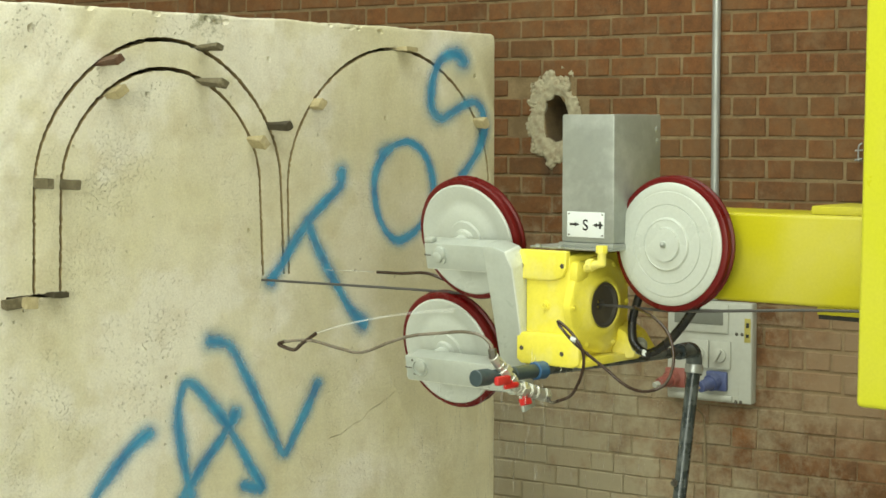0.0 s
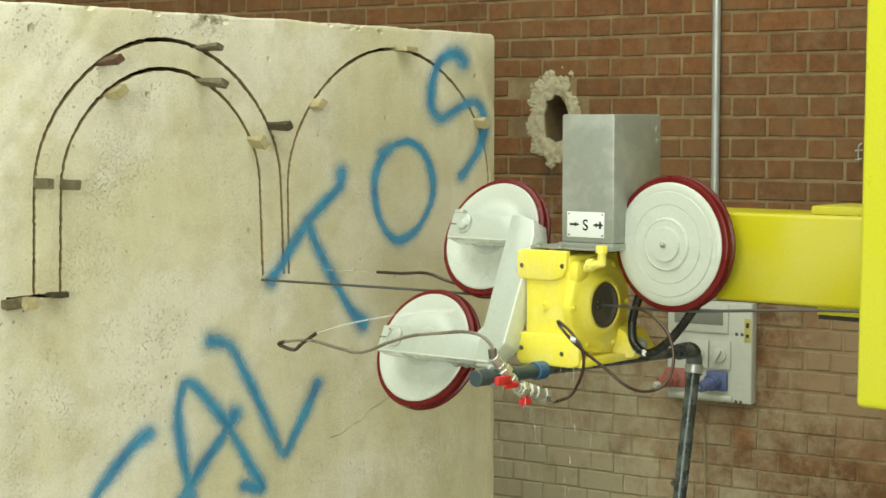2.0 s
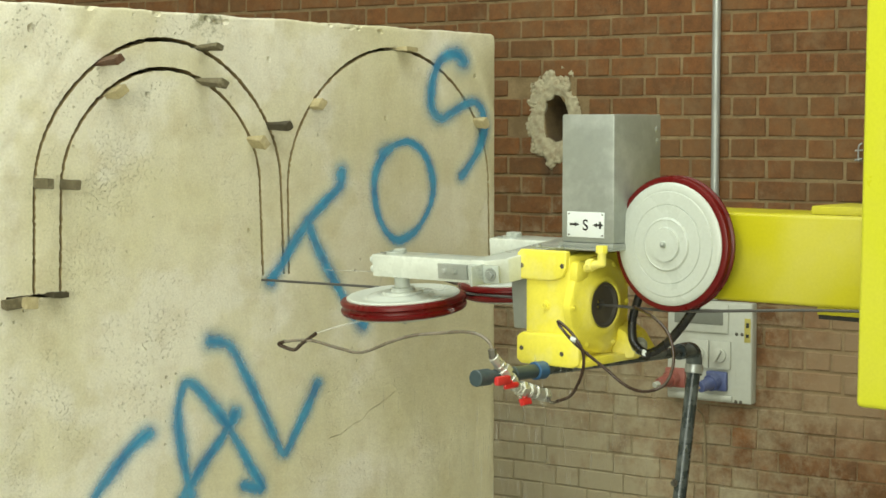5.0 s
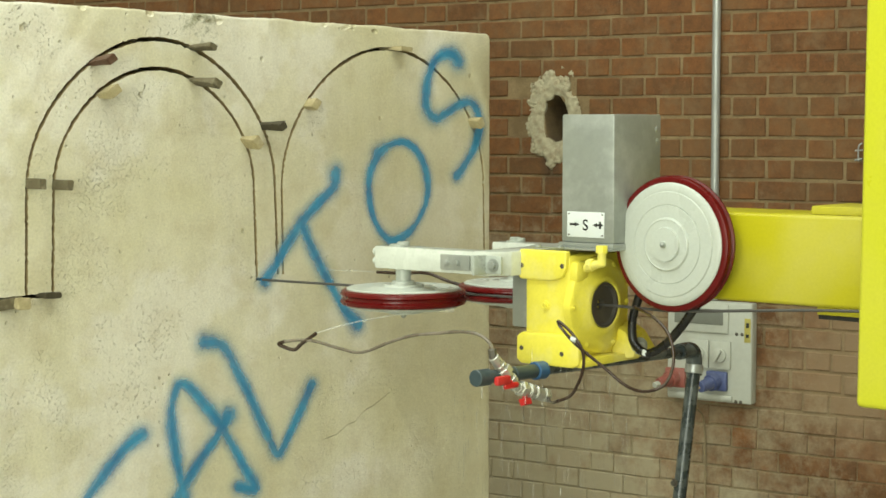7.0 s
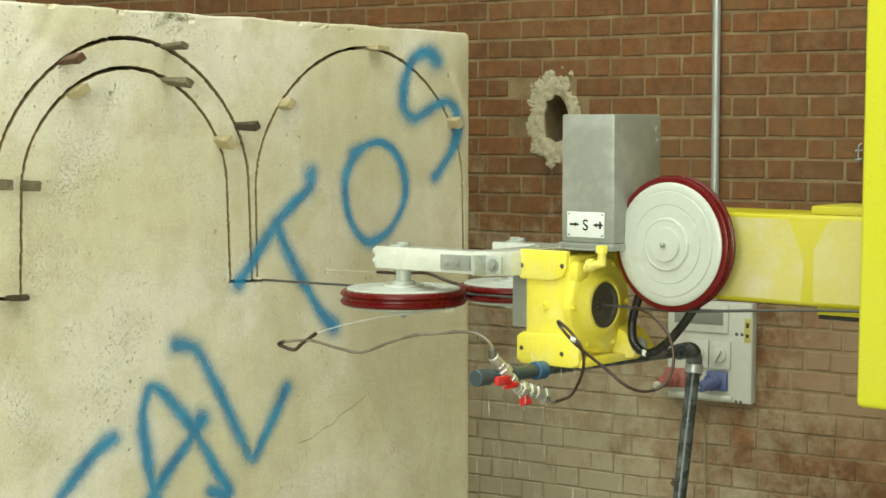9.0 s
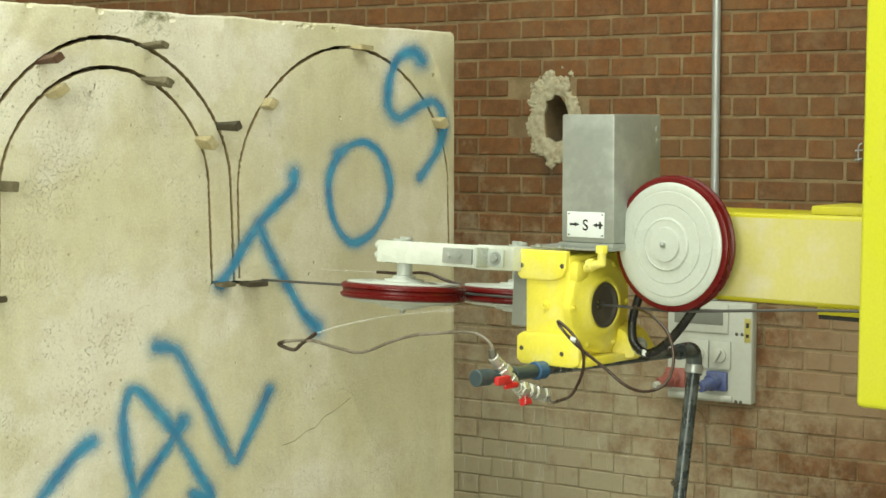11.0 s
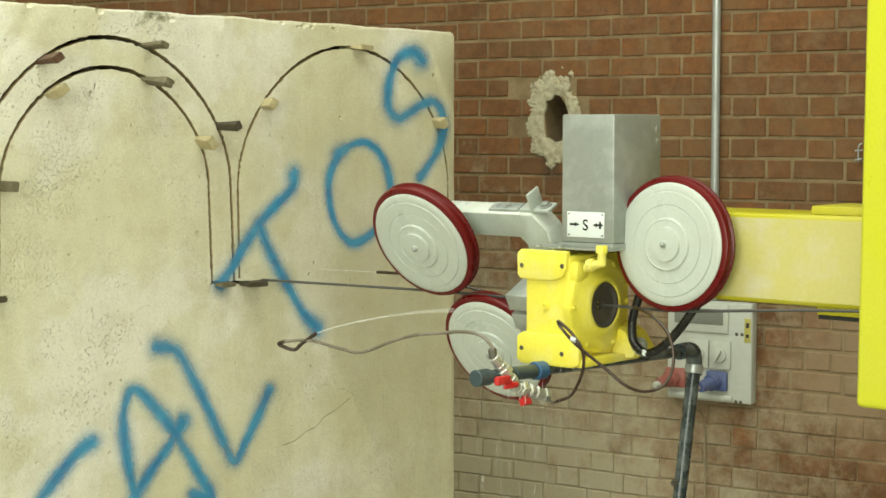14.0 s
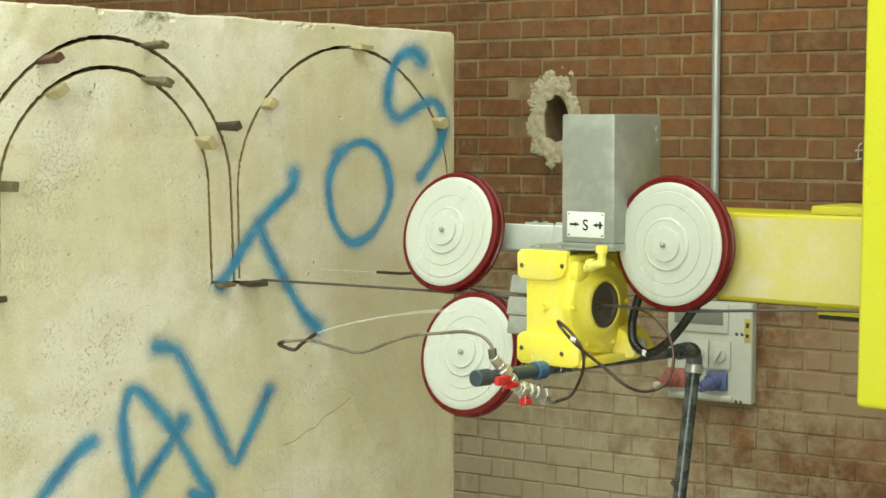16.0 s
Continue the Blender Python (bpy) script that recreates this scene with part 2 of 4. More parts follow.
def brick_material():
    m, n, l, p = tree("red_brick")
    co, info = n.new("ShaderNodeTexCoord").outputs["Object"], n.new("ShaderNodeObjectInfo")
    pos = n.new("ShaderNodeNewGeometry").outputs["Position"]
    tone = ramp(n, [(0.0, (0.125, 0.054, 0.0155)), (0.35, (0.152, 0.062, 0.0175)), (0.7, (0.180, 0.072, 0.0195)), (1.0, (0.138, 0.061, 0.019))])
    l.new(info.outputs["Random"], tone.inputs[0])
    mid, fine = noise_node(n, l, pos, 28.0, 5, 0.65), noise_node(n, l, pos, 190.0, 5, 0.7)
    t = ramp(n, [(0.3, 0.72), (0.7, 1.25)])
    l.new(mid, t.inputs[0])
    c = mix(n, l, 1.0, tone.outputs[0], t.outputs[0], "MULTIPLY")
    t2 = ramp(n, [(0.3, 0.8), (0.7, 1.15)])
    l.new(fine, t2.inputs[0])
    c = mix(n, l, 1.0, c, t2.outputs[0], "MULTIPLY")
    # lime bloom in small flecks
    fleck = ramp(n, [(0.64, 0.0), (0.72, 1.0)])
    l.new(noise_node(n, l, pos, 60.0, 6, 0.75), fleck.inputs[0])
    c = mix(n, l, math_node(n, l, "MULTIPLY", fleck.outputs[0], 0.35), c, (0.42, 0.33, 0.22))
    # mortar rubbed over the faces, brick by brick
    smear = ramp(n, [(0.50, 0.0), (0.66, 1.0)])
    l.new(noise_node(n, l, pos, 13.0, 6, 0.7), smear.inputs[0])
    c = mix(n, l, math_node(n, l, "MULTIPLY", smear.outputs[0], 0.5), c, (0.19, 0.122, 0.060))
    # old limewash rubbed thin over whole patches of wall
    wash = ramp(n, [(0.45, 0.0), (0.62, 1.0)])
    l.new(noise_node(n, l, pos, 2.6, 5, 0.65), wash.inputs[0])
    c = mix(n, l, math_node(n, l, "MULTIPLY", wash.outputs[0], 0.45), c, (0.155, 0.092, 0.038))
    c = wall_stains_and_haze(n, l, pos, c, info.outputs["Random"], 0.66)
    l.new(c, p.inputs["Base Color"])
    p.inputs["Roughness"].default_value = 0.85
    bump(n, l, math_node(n, l, "ADD", mid, math_node(n, l, "MULTIPLY", fine, 0.5)), 0.5, 0.004, p)
    return m


def spray_material():
    """Sprayed paint: thick along the stroke's middle, misting out to its edges."""
    m, n, l, p = tree("blue_spray_paint")
    co = n.new("ShaderNodeTexCoord")
    cover = n.new("ShaderNodeAttribute")
    cover.attribute_name = "cover"
    speck = math_node(n, l, "MULTIPLY", math_node(n, l, "SUBTRACT", noise_node(n, l, co.outputs["Object"], 240.0, 5, 0.8), 0.5), 0.46)
    drift = math_node(n, l, "MULTIPLY", math_node(n, l, "SUBTRACT", noise_node(n, l, co.outputs["Object"], 9.0, 3), 0.5), 0.52)
    edge = ramp(n, [(0.14, 0.0), (0.38, 0.07), (0.58, 0.27), (0.74, 0.60), (0.90, 0.84), (1.0, 0.92)])
    l.new(math_node(n, l, "ADD", math_node(n, l, "ADD", cover.outputs["Fac"], speck), drift), edge.inputs[0])
    l.new(edge.outputs[0], p.inputs["Alpha"])
    tone = ramp(n, [(0.35, (0.004, 0.150, 0.345)), (0.65, (0.014, 0.265, 0.485))])
    l.new(noise_node(n, l, co.outputs["Object"], 16.0), tone.inputs[0])
    l.new(tone.outputs[0], p.inputs["Base Color"])
    p.inputs["Roughness"].default_value = 0.6
    return m


def water_material(name, cover):
    m, n, l, p = tree(name)
    p.inputs["Base Color"].default_value = (0.9, 0.92, 0.9, 1)
    p.inputs["Roughness"].default_value, p.inputs["IOR"].default_value = 0.15, 1.33
    p.inputs["Alpha"].default_value = cover
    return m


MORTAR = mortar_material()
STONE, BRICK, SPRAY, WATER, SPRAY_WATER = stone_material(), brick_material(), spray_material(), water_material("water", 0.16), water_material("thin_spray", 0.09)


# ---- mesh helpers ----
def link_bm(name, bm, material, smooth=True):
    me = bpy.data.meshes.new(name)
    bmesh.ops.recalc_face_normals(bm, faces=bm.faces)
    bm.to_mesh(me)
    bm.free()
    if material:
        me.materials.append(material)
    if smooth:
        me.shade_smooth()
        me.set_sharp_from_angle(angle=radians(35))
    return new(name, me)


def part(name, bm, material, parent, label="", m=None):
    ob = link_bm(name, bm, material)
    ob.parent = parent
    if m is not None:
        ob.matrix_basis = m
    return tagged(ob, label)


def thing(name, m, label, category, group="", kind=""):
    ob = new(name)
    ob.empty_display_size = 0.05
    ob.matrix_basis = m
    return tagged(ob, label, category, group, kind)


def box(x0, x1, y0, y1, z0, z1, bevel=0.003, bm=None, seg=2):
    own = bmesh.new()
    bmesh.ops.create_cube(own, size=1.0, matrix=Matrix.LocRotScale(((x0 + x1) / 2, (y0 + y1) / 2, (z0 + z1) / 2), None, (abs(x1 - x0), abs(y1 - y0), abs(z1 - z0))))
    if bevel:
        bmesh.ops.bevel(own, geom=own.edges[:], offset=bevel, segments=seg, affect="EDGES", profile=0.5)
    return join(bm, own)


def join(bm, own, m=None):
    if m is not None:
        bmesh.ops.transform(own, matrix=m, verts=own.verts)
    if bm is None:
        return own
    me = bpy.data.meshes.new("tmp")
    own.to_mesh(me)
    own.free()
    bm.from_mesh(me)
    bpy.data.meshes.remove(me)
    return bm


def lathe(profile, n=64, bm=None, m=None):
    """Turns (radius, height) pairs about z."""
    own = bmesh.new()
    rings = []
    for r, z in profile:
        if r < 1e-6:
            rings.append([own.verts.new((0, 0, z))])
        else:
            rings.append([own.verts.new((r * math.cos(2 * math.pi * k / n), r * math.sin(2 * math.pi * k / n), z)) for k in range(n)])
    for a, b in zip(rings, rings[1:]):
        for k in range(n):
            j = (k + 1) % n
            f = [a[0] if len(a) == 1 else a[k], a[0] if len(a) == 1 else a[j], b[0] if len(b) == 1 else b[j], b[0] if len(b) == 1 else b[k]]
            f = list(dict.fromkeys(f))
            if len(f) > 2:
                own.faces.new(f)
    return join(bm, own, m)


def rod(a, b, r, n=16, bm=None, r2=None, ease=0.0015):
    a, b = Vector(a), Vector(b)
    d = (b - a).length
    r2 = r if r2 is None else r2
    prof = [(0, 0), (r - ease, 0), (r, ease), (r2, d - ease), (r2 - ease, d), (0, d)]
    turn = (b - a).to_track_quat("Z", "Y").to_matrix().to_4x4()
    return lathe(prof, n, bm, Matrix.Translation(a) @ turn)


def spline(points, steps=8, closed=False):
    """Catmull-Rom through the points."""
    pts = [Vector(p) for p in points]
    out = []
    for i in range(len(pts) - 1):
        p0, p1, p2, p3 = pts[max(i - 1, 0)], pts[i], pts[i + 1], pts[min(i + 2, len(pts) - 1)]
        for k in range(steps):
            t = k / steps
            out.append(0.5 * ((2 * p1) + (p2 - p0) * t + (2 * p0 - 5 * p1 + 4 * p2 - p3) * t * t + (3 * p1 - p0 - 3 * p2 + p3) * t ** 3))
    return out + [pts[-1]]


def tube(points, r, n=10, steps=8, bm=None, ribs=0.0, taper=None):
    path = spline(points, steps)
    own = bmesh.new()
    rings, up = [], Vector((0, 0, 1))
    for i, p in enumerate(path):
        t = (path[min(i + 1, len(path) - 1)] - path[max(i - 1, 0)]).normalized()
        if i == 0:
            up = t.orthogonal().normalized()
        side = (up - t * up.dot(t)).normalized()
        up = side
        other = t.cross(side)
        rr = r * (1 + ribs * (i % 2)) * (1 if taper is None else 1 + (taper - 1) * i / len(path))
        rings.append([own.verts.new(p + rr * (side * math.cos(2 * math.pi * k / n) + other * math.sin(2 * math.pi * k / n))) for k in range(n)])
    for a, b in zip(rings, rings[1:]):
        for k in range(n):
            own.faces.new((a[k], a[(k + 1) % n], b[(k + 1) % n], b[k]))
    own.faces.new(rings[0][::-1])
    own.faces.new(rings[-1])
    return join(bm, own)


def prism(outline, y0, y1, bevel=0.003, bm=None, seg=2):
    """Outline of (x, z) pairs, pushed from y0 to y1."""
    own = bmesh.new()
    a = [own.verts.new((x, y0, z)) for x, z in outline]
    b = [own.verts.new((x, y1, z)) for x, z in outline]
    n = len(a)
    own.faces.new(a)
    own.faces.new(b[::-1])
    for k in range(n):
        own.faces.new((a[k], b[k], b[(k + 1) % n], a[(k + 1) % n]))
    bmesh.ops.recalc_face_normals(own, faces=own.faces)
    if bevel:
        bmesh.ops.bevel(own, geom=own.edges[:], offset=bevel, segments=seg, affect="EDGES", profile=0.5)
    return join(bm, own)


def bolt_head(x, y, z, r, t, axis, bm=None):
    """Hexagon head with its washer; axis is the way that it points."""
    turn = Vector(axis).to_track_quat("Z", "Y").to_matrix().to_4x4()
    m = Matrix.Translation((x, y, z)) @ turn
    bm = lathe([(0, -0.002), (r * 1.5, -0.002), (r * 1.5, t * 0.3), (r, t * 0.3), (0, t * 0.3)], 20, bm, m)
    return lathe([(0, 0), (r, 0), (r, t * 0.9), (r * 0.85, t), (0, t)], 6, bm, m)


def carve(ob, cutters):
    """Takes the cutters out of ob for good, one by one; a cut that would lose the body is left out."""
    def volume(me):
        bm = bmesh.new()
        bm.from_mesh(me)
        v = abs(bm.calc_volume())
        bm.free()
        return v

    whole = volume(ob.data)
    for c in cutters:
        mod = ob.modifiers.new("cut", "BOOLEAN")
        mod.object, mod.operation, mod.solver = c, "DIFFERENCE", "EXACT"
        me = bpy.data.meshes.new_from_object(ob.evaluated_get(bpy.context.evaluated_depsgraph_get()))
        ob.modifiers.clear()
        v = volume(me)
        if 0.9 * whole < v < 1.01 * whole:
            ob.data = me
        old = c.data
        bpy.data.objects.remove(c)
        bpy.data.meshes.remove(old)
    ob.data.shade_smooth()
    ob.data.set_sharp_from_angle(angle=radians(30))


# ---- the hall ----
def hall():
    floor = link_bm("floor", box(-6.3, 5.3, -10.3, 0.36, -0.2, 0.0, 0), FLOOR_MAT)
    floor.matrix_basis = WALL_AT
    tagged(floor, "grey wet concrete hall floor", "floor", kind="structure")
    x0, x1, y0, y1 = ROOF
    bm = box(-6.3, x0, -10.3, 0.36, 5.6, 5.8, 0)
    box(x1, 5.3, -10.3, 0.36, 5.6, 5.8, 0, bm)
    box(x0, x1, -10.3, y0, 5.6, 5.8, 0, bm)
    box(x0, x1, y1, 0.36, 5.6, 5.8, 0, bm)
    ceil = link_bm("ceiling", bm, PLASTER)
    ceil.matrix_basis = WALL_AT
    tagged(ceil, "pale plastered hall ceiling with a rooflight", "ceiling", kind="structure")
    d0, d1, _, top = DOOR
    south = box(-6.0, d0, -10.3, -10.0, 0, 5.6, 0)
    box(d1, 5.0, -10.3, -10.0, 0, 5.6, 0, south)
    box(d0, d1, -10.3, -10.0, top, 5.6, 0, south)
    for name, bm in {"wall_west": box(-6.3, -6.0, -10.3, 0.36, 0, 5.6, 0), "wall_east": box(5.0, 5.3, -10.3, 0.36, 0, 5.6, 0), "wall_south": south}.items():
        w = link_bm(name, bm, PLASTER)
        w.matrix_basis = WALL_AT
        tagged(w, "plain pale plaster wall of the hall", "wall", kind="structure")


hall()


HOLE_X = -0.672


def brick_wall():
    """Flemish bond: a header and a stretcher in turn, each brick proud of its mortar."""
    wall = link_bm("wall_north", box(-6.0, 5.0, 0.0052, 0.36, 0, 5.6, 0), MORTAR)
    wall.matrix_basis = WALL_AT
    tagged(wall, "red brick wall with sandy mortar joints", "wall", kind="structure")
    rnd = random.Random(7)
    ring = [(HOLE_X + 0.052 * math.cos(a) * (1 + 0.18 * math.sin(3 * a + 1)), 1.512 + 0.084 * math.sin(a) * (1 + 0.10 * math.cos(4 * a))) for a in (2 * math.pi * k / 22 for k in range(22))]
    cutter = link_bm("cutter", prism(ring, -0.1, 0.345, 0), None)
    cutter.matrix_basis = WALL_AT
    bpy.context.view_layer.update()
    carve(wall, [cutter])
    course, head, stretch, joint = 0.0676, 0.0900, 0.1765, 0.0085

    def brick_mesh(w, joint):
        w = w - joint
        w += rnd.uniform(-0.004, 0.002)
        hh = (course - joint) / 2 + rnd.uniform(-0.0016, 0.0006)
        bm = box(-w / 2, w / 2, 0.0, 0.05, -hh, hh, 0.0026, seg=1)
        for v in bm.verts:
            v.co += Vector((rnd.uniform(-1, 1), rnd.uniform(-0.3, 1.0), rnd.uniform(-1, 1))) * 0.0014
        me = bpy.data.meshes.new("brick")
        bm.to_mesh(me)
        bm.free()
        me.materials.append(BRICK)
        return me

    meshes = {0: [brick_mesh(head, joint) for _ in range(10)], 1: [brick_mesh(stretch, joint) for _ in range(14)], 2: [brick_mesh(head, 0.0040) for _ in range(10)], 3: [brick_mesh(stretch, 0.0040) for _ in range(12)]}
    spots = []
    for row in range(0, 40):
        z = 1.518 - 0.0338 + (row - 22) * course
        loose = 0.006 if row > 8 else 0.04
        x = (-0.016 if row % 2 else 0.108) - 13 * (head + stretch) + rnd.uniform(-loose, loose)
        k = 0
        while x < 1.2:
            kind = k % 2
            w = head if kind == 0 else stretch
            cx = x + w / 2
            dx, dz = max(0, abs(cx - HOLE_X) - w / 2) / 0.05, max(0, abs(z - 1.512) - course / 2) / 0.085
            if dx * dx + dz * dz > 1:
                spots.append((cx, z, kind + (2 if row < 9 else 0)))
            x += w
            k += 1
    spots = [s for s in spots if s[1] > 0.02]
    near = [s for s in spots if -0.86 < s[0] < 0.60 and 0.20 < s[1] < 1.95]
    near = sorted(near, key=lambda s: -s[0])[:300]
    chosen = set(near)
    rest = bmesh.new()
    for cx, z, kind in spots:
        me = rnd.choice(meshes[kind])
        m = pose(cx, rnd.uniform(-0.001, 0.0018), z + rnd.uniform(-0.0014, 0.0014), rnd.uniform(-0.5, 0.5), rnd.uniform(-0.5, 0.5), rnd.uniform(-0.35, 0.35))
        if (cx, z, kind) in chosen:
            ob = new("brick", me)
            ob.parent = wall
            ob.matrix_basis = m
        else:
            first = len(rest.verts)
            rest.from_mesh(me)
            rest.verts.ensure_lookup_table()
            bmesh.ops.transform(rest, matrix=m, verts=rest.verts[first:])
    mat = BRICK.copy()
    info = next(n for n in mat.node_tree.nodes if n.type == "OBJECT_INFO")
    isl = mat.node_tree.nodes.new("ShaderNodeNewGeometry")
    for sock in [k.to_socket for k in info.outputs["Random"].links]:
        mat.node_tree.links.new(isl.outputs["Random Per Island"], sock)
    ob = link_bm("brickwork", rest, mat, smooth=False)
    ob.parent = wall
    tagged(ob, "red brick courses", kind="stuff")

    # broken plaster round the hole, thin at its ragged rim
    bm = bmesh.new()
    cell, grid = 0.0034, {}

    def keep(x, z):
        a, b = (x - HOLE_X) / 0.047, (z - 1.512) / 0.083
        d = math.hypot(a, b)
        low = noise.noise((x * 14, z * 14, 3.0)) * 0.75 + noise.noise((x * 34, z * 34, 1.0)) * 0.45
        fine = noise.noise((x * 95, z * 95, 5.0)) * 0.30
        crown = 0.9 * max(0, 1 - abs(a + 0.5) / 0.6) * (1 if b > 0 else 0.5)
        inner = d - 1.0 - 0.18 * noise.noise((x * 40, z * 40, 9.0))
        outer = (1.0 + 0.42 * low + 0.5 * fine + crown * 0.22 - math.hypot((x - HOLE_X + 0.008) / 0.108, (z - 1.512) / 0.158)) * 2.2
        return min(inner, outer)

    for i in range(-50, 51):
        for k in range(-74, 80):
            x, z = HOLE_X + i * cell, 1.512 + k * cell
            f = keep(x, z)
            if f > -0.02:
                thick = min(1.0, max(0.0, f) * 2.4)
                y = 0.002 - 0.009 * thick - 0.004 * thick * noise.noise((x * 45, z * 45, 2.0)) - 0.0014 * thick * noise.noise((x * 170, z * 170, 8.0))
                grid[i, k] = bm.verts.new((x, y, z))
    for (i, k), v in grid.items():
        q = [v, grid.get((i + 1, k)), grid.get((i + 1, k + 1)), grid.get((i, k + 1))]
        if all(q):
            bm.faces.new(q)
    loose = [v for v in bm.verts if not v.link_faces]
    bmesh.ops.delete(bm, geom=loose, context="VERTS")
    rim = bmesh.ops.extrude_edge_only(bm, edges=[e for e in bm.edges if e.is_boundary])
    for v in rim["geom"]:
        if isinstance(v, bmesh.types.BMVert):
            v.co.y += 0.012
    p = part("plaster_patch", bm, PATCH, wall, "crumbling white plaster ring round a dark hole")


brick_wall()


# ---- stone slab ----
SLAB_ROWS = [(0.0, 0.0), (6.5, 0.0), (7.0, 0.0185), (7.5, 0.031), (8.0, 0.059), (8.5, 0.078), (9.0, 0.097), (9.6, 0.118), (10.6, 0.148), (11.0, 0.150), (16.0, 0.150)]


def slab_pose(d):
    return Matrix.Translation(Vector(SLAB_AT) - SLAB_D * d) @ pose(0, 0, 0, 0, 0, SLAB_TURN)


def arch(cx, r, spring, feet, foot, peak, n=48):
    """Arch slightly pointed at the crown, with its two legs."""
    ring = []
    for k in range(n + 1):
        a = math.pi * k / n
        rr = r + peak * math.cos(4 * a)
        ring.append((cx - rr * math.cos(a), spring + rr * math.sin(a)))
    return [(x, z + CUT_Z) for x, z in [(feet[0], foot)] + ring + [(feet[1], foot)]]


def slot(path, width, y0=-0.05, y1=0.045, wobble=0.0014):
    """A ribbon-shaped solid along a path in the slab's face."""
    bm = bmesh.new()
    dense = []
    for (xa, za), (xb, zb) in zip(path, path[1:]):
        k = max(1, int(math.hypot(xb - xa, zb - za) / 0.007))
        dense += [(xa + (xb - xa) * i / k, za + (zb - za) * i / k) for i in range(k)]
    dense.append(path[-1])
    rows = []
    for i, (x, z) in enumerate(dense):
        a, b = dense[max(i - 1, 0)], dense[min(i + 1, len(dense) - 1)]
        t = Vector((b[0] - a[0], b[1] - a[1])).normalized()
        nrm = Vector((-t.y, t.x))
        flat = abs(t.x) ** 2
        half, back = width / 2 * (0.72 + 0.30 * flat), y1 * (0.7 + 1.9 * flat) if y1 > 0.02 else y1
        wl = half + wobble * noise.noise((x * 130, z * 130, 0)) * 2
        wr = half + wobble * noise.noise((x * 130, z * 130, 9)) * 2
        l, r = Vector((x, z)) + nrm * wl, Vector((x, z)) - nrm * wr
        rows.append([bm.verts.new((q.x, y, q.y)) for q, y in ((l, y0), (r, y0), (r, back), (l, back))])
    for a, b in zip(rows, rows[1:]):
        for k in range(4):
            bm.faces.new((a[k], a[(k + 1) % 4], b[(k + 1) % 4], b[k]))
    bm.faces.new(rows[0])
    bm.faces.new(rows[-1][::-1])
    return link_bm("cutter", bm, None)


def slab_body():
    """Sawn slab with a broken upper arris."""
    x0, x1, thick = -1.75, 0.778, 0.32
    top = lambda x: CUT_Z + 0.628 - 0.012 * (x - 0.0) / 0.8 + 0.0035 * noise.noise((x * 9, 0, 0)) + 0.0025 * noise.noise((x * 37, 4, 0)) - 0.010 * max(0, noise.noise((x * 5.1, 7, 0)) - 0.25)
    n = 190
    line = [(x0 + (x1 - 0.012 - x0) * k / n, None) for k in range(n + 1)]
    outline = [(x0, 0.0), (x1, 0.0)]
    zc = top(x1)
    outline += [(x1 + 0.0014 * noise.noise((3, z * 21, 0)) - 0.003 * max(0, noise.noise((5, z * 8, 0)) - 0.3), z) for z in np.linspace(0.05, zc - 0.014, 70)]
    outline += [(x1 - 0.004, zc - 0.004)]
    outline += [(x, top(x)) for x, _ in reversed(line)]
    bm = bmesh.new()
    loops = []
    for j, (y, inset) in enumerate(((0.0, 0.005), (0.0022, 0.0018), (0.006, 0.0), (thick - 0.006, 0.0), (thick, 0.005))):
        loop = []
        for i, (x, z) in enumerate(outline):
            chip = 1 + 1.3 * max(0, noise.noise((x * 23, z * 23, 3))) + 2.2 * max(0, noise.noise((x * 8, z * 8, 6)) - 0.2) if inset else 1
            dx = inset * chip if x > x1 - 0.02 else 0
            dz = inset * chip if z > 1.5 and x < x1 - 0.002 else 0
            loop.append(bm.verts.new((x - dx, y, z - dz)))
        loops.append(loop)
    for a, b in zip(loops, loops[1:]):
        for k in range(len(a)):
            bm.faces.new((a[k], a[(k + 1) % len(a)], b[(k + 1) % len(a)], b[k]))
    bm.faces.new(loops[0][::-1])
    bm.faces.new(loops[-1])
    return bm


def sprayed(strokes, weight):
    """A thin coat of paint round the strokes: dense along the middle, misting out; each stroke starts with a heavier blob."""
    lines = []
    for st in strokes:
        pts = np.array([(p.x, p.z) for p in spline([(x, 0, z) for x, z in st], 6)])
        run = np.concatenate([[0], np.cumsum(np.linalg.norm(np.diff(pts, axis=0), axis=1))])
        heavy = weight + 0.30 * np.exp(-(run / 0.028) ** 2) + 0.12 * np.exp(-((run[-1] - run) / 0.03) ** 2) + 0.10 * np.sin(run * 27 + pts[0, 0] * 40)
        lines.append((pts, heavy))
    every = np.concatenate([p for p, _ in lines])
    cell, pad = 0.0045, 0.055
    lo, hi = every.min(axis=0) - pad, every.max(axis=0) + pad
    nx, nz = (int(v / cell) for v in hi - lo)
    bm, grid = bmesh.new(), {}
    layer = bm.verts.layers.float.new("cover")
    for i in range(nx + 1):
        for k in range(nz + 1):
            q = lo + np.array((i, k)) * cell
            best = 9.0
            for pts, heavy in lines:
                a, d = pts[:-1], np.diff(pts, axis=0)
                u = np.clip(((q - a) * d).sum(axis=1) / (d * d).sum(axis=1), 0, 1)
                far = np.linalg.norm(a + d * u[:, None] - q, axis=1) / heavy[:-1]
                best = min(best, far.min())
            if best < 0.044 and q[0] < 0.772:
                v = grid[i, k] = bm.verts.new((q[0], -0.0014, q[1] + CUT_Z))
                v[layer] = 1 - best / 0.044
    for (i, k), v in grid.items():
        q = [v, grid.get((i + 1, k)), grid.get((i + 1, k + 1)), grid.get((i, k + 1))]
        if all(q):
            bm.faces.new(q)
    return bm


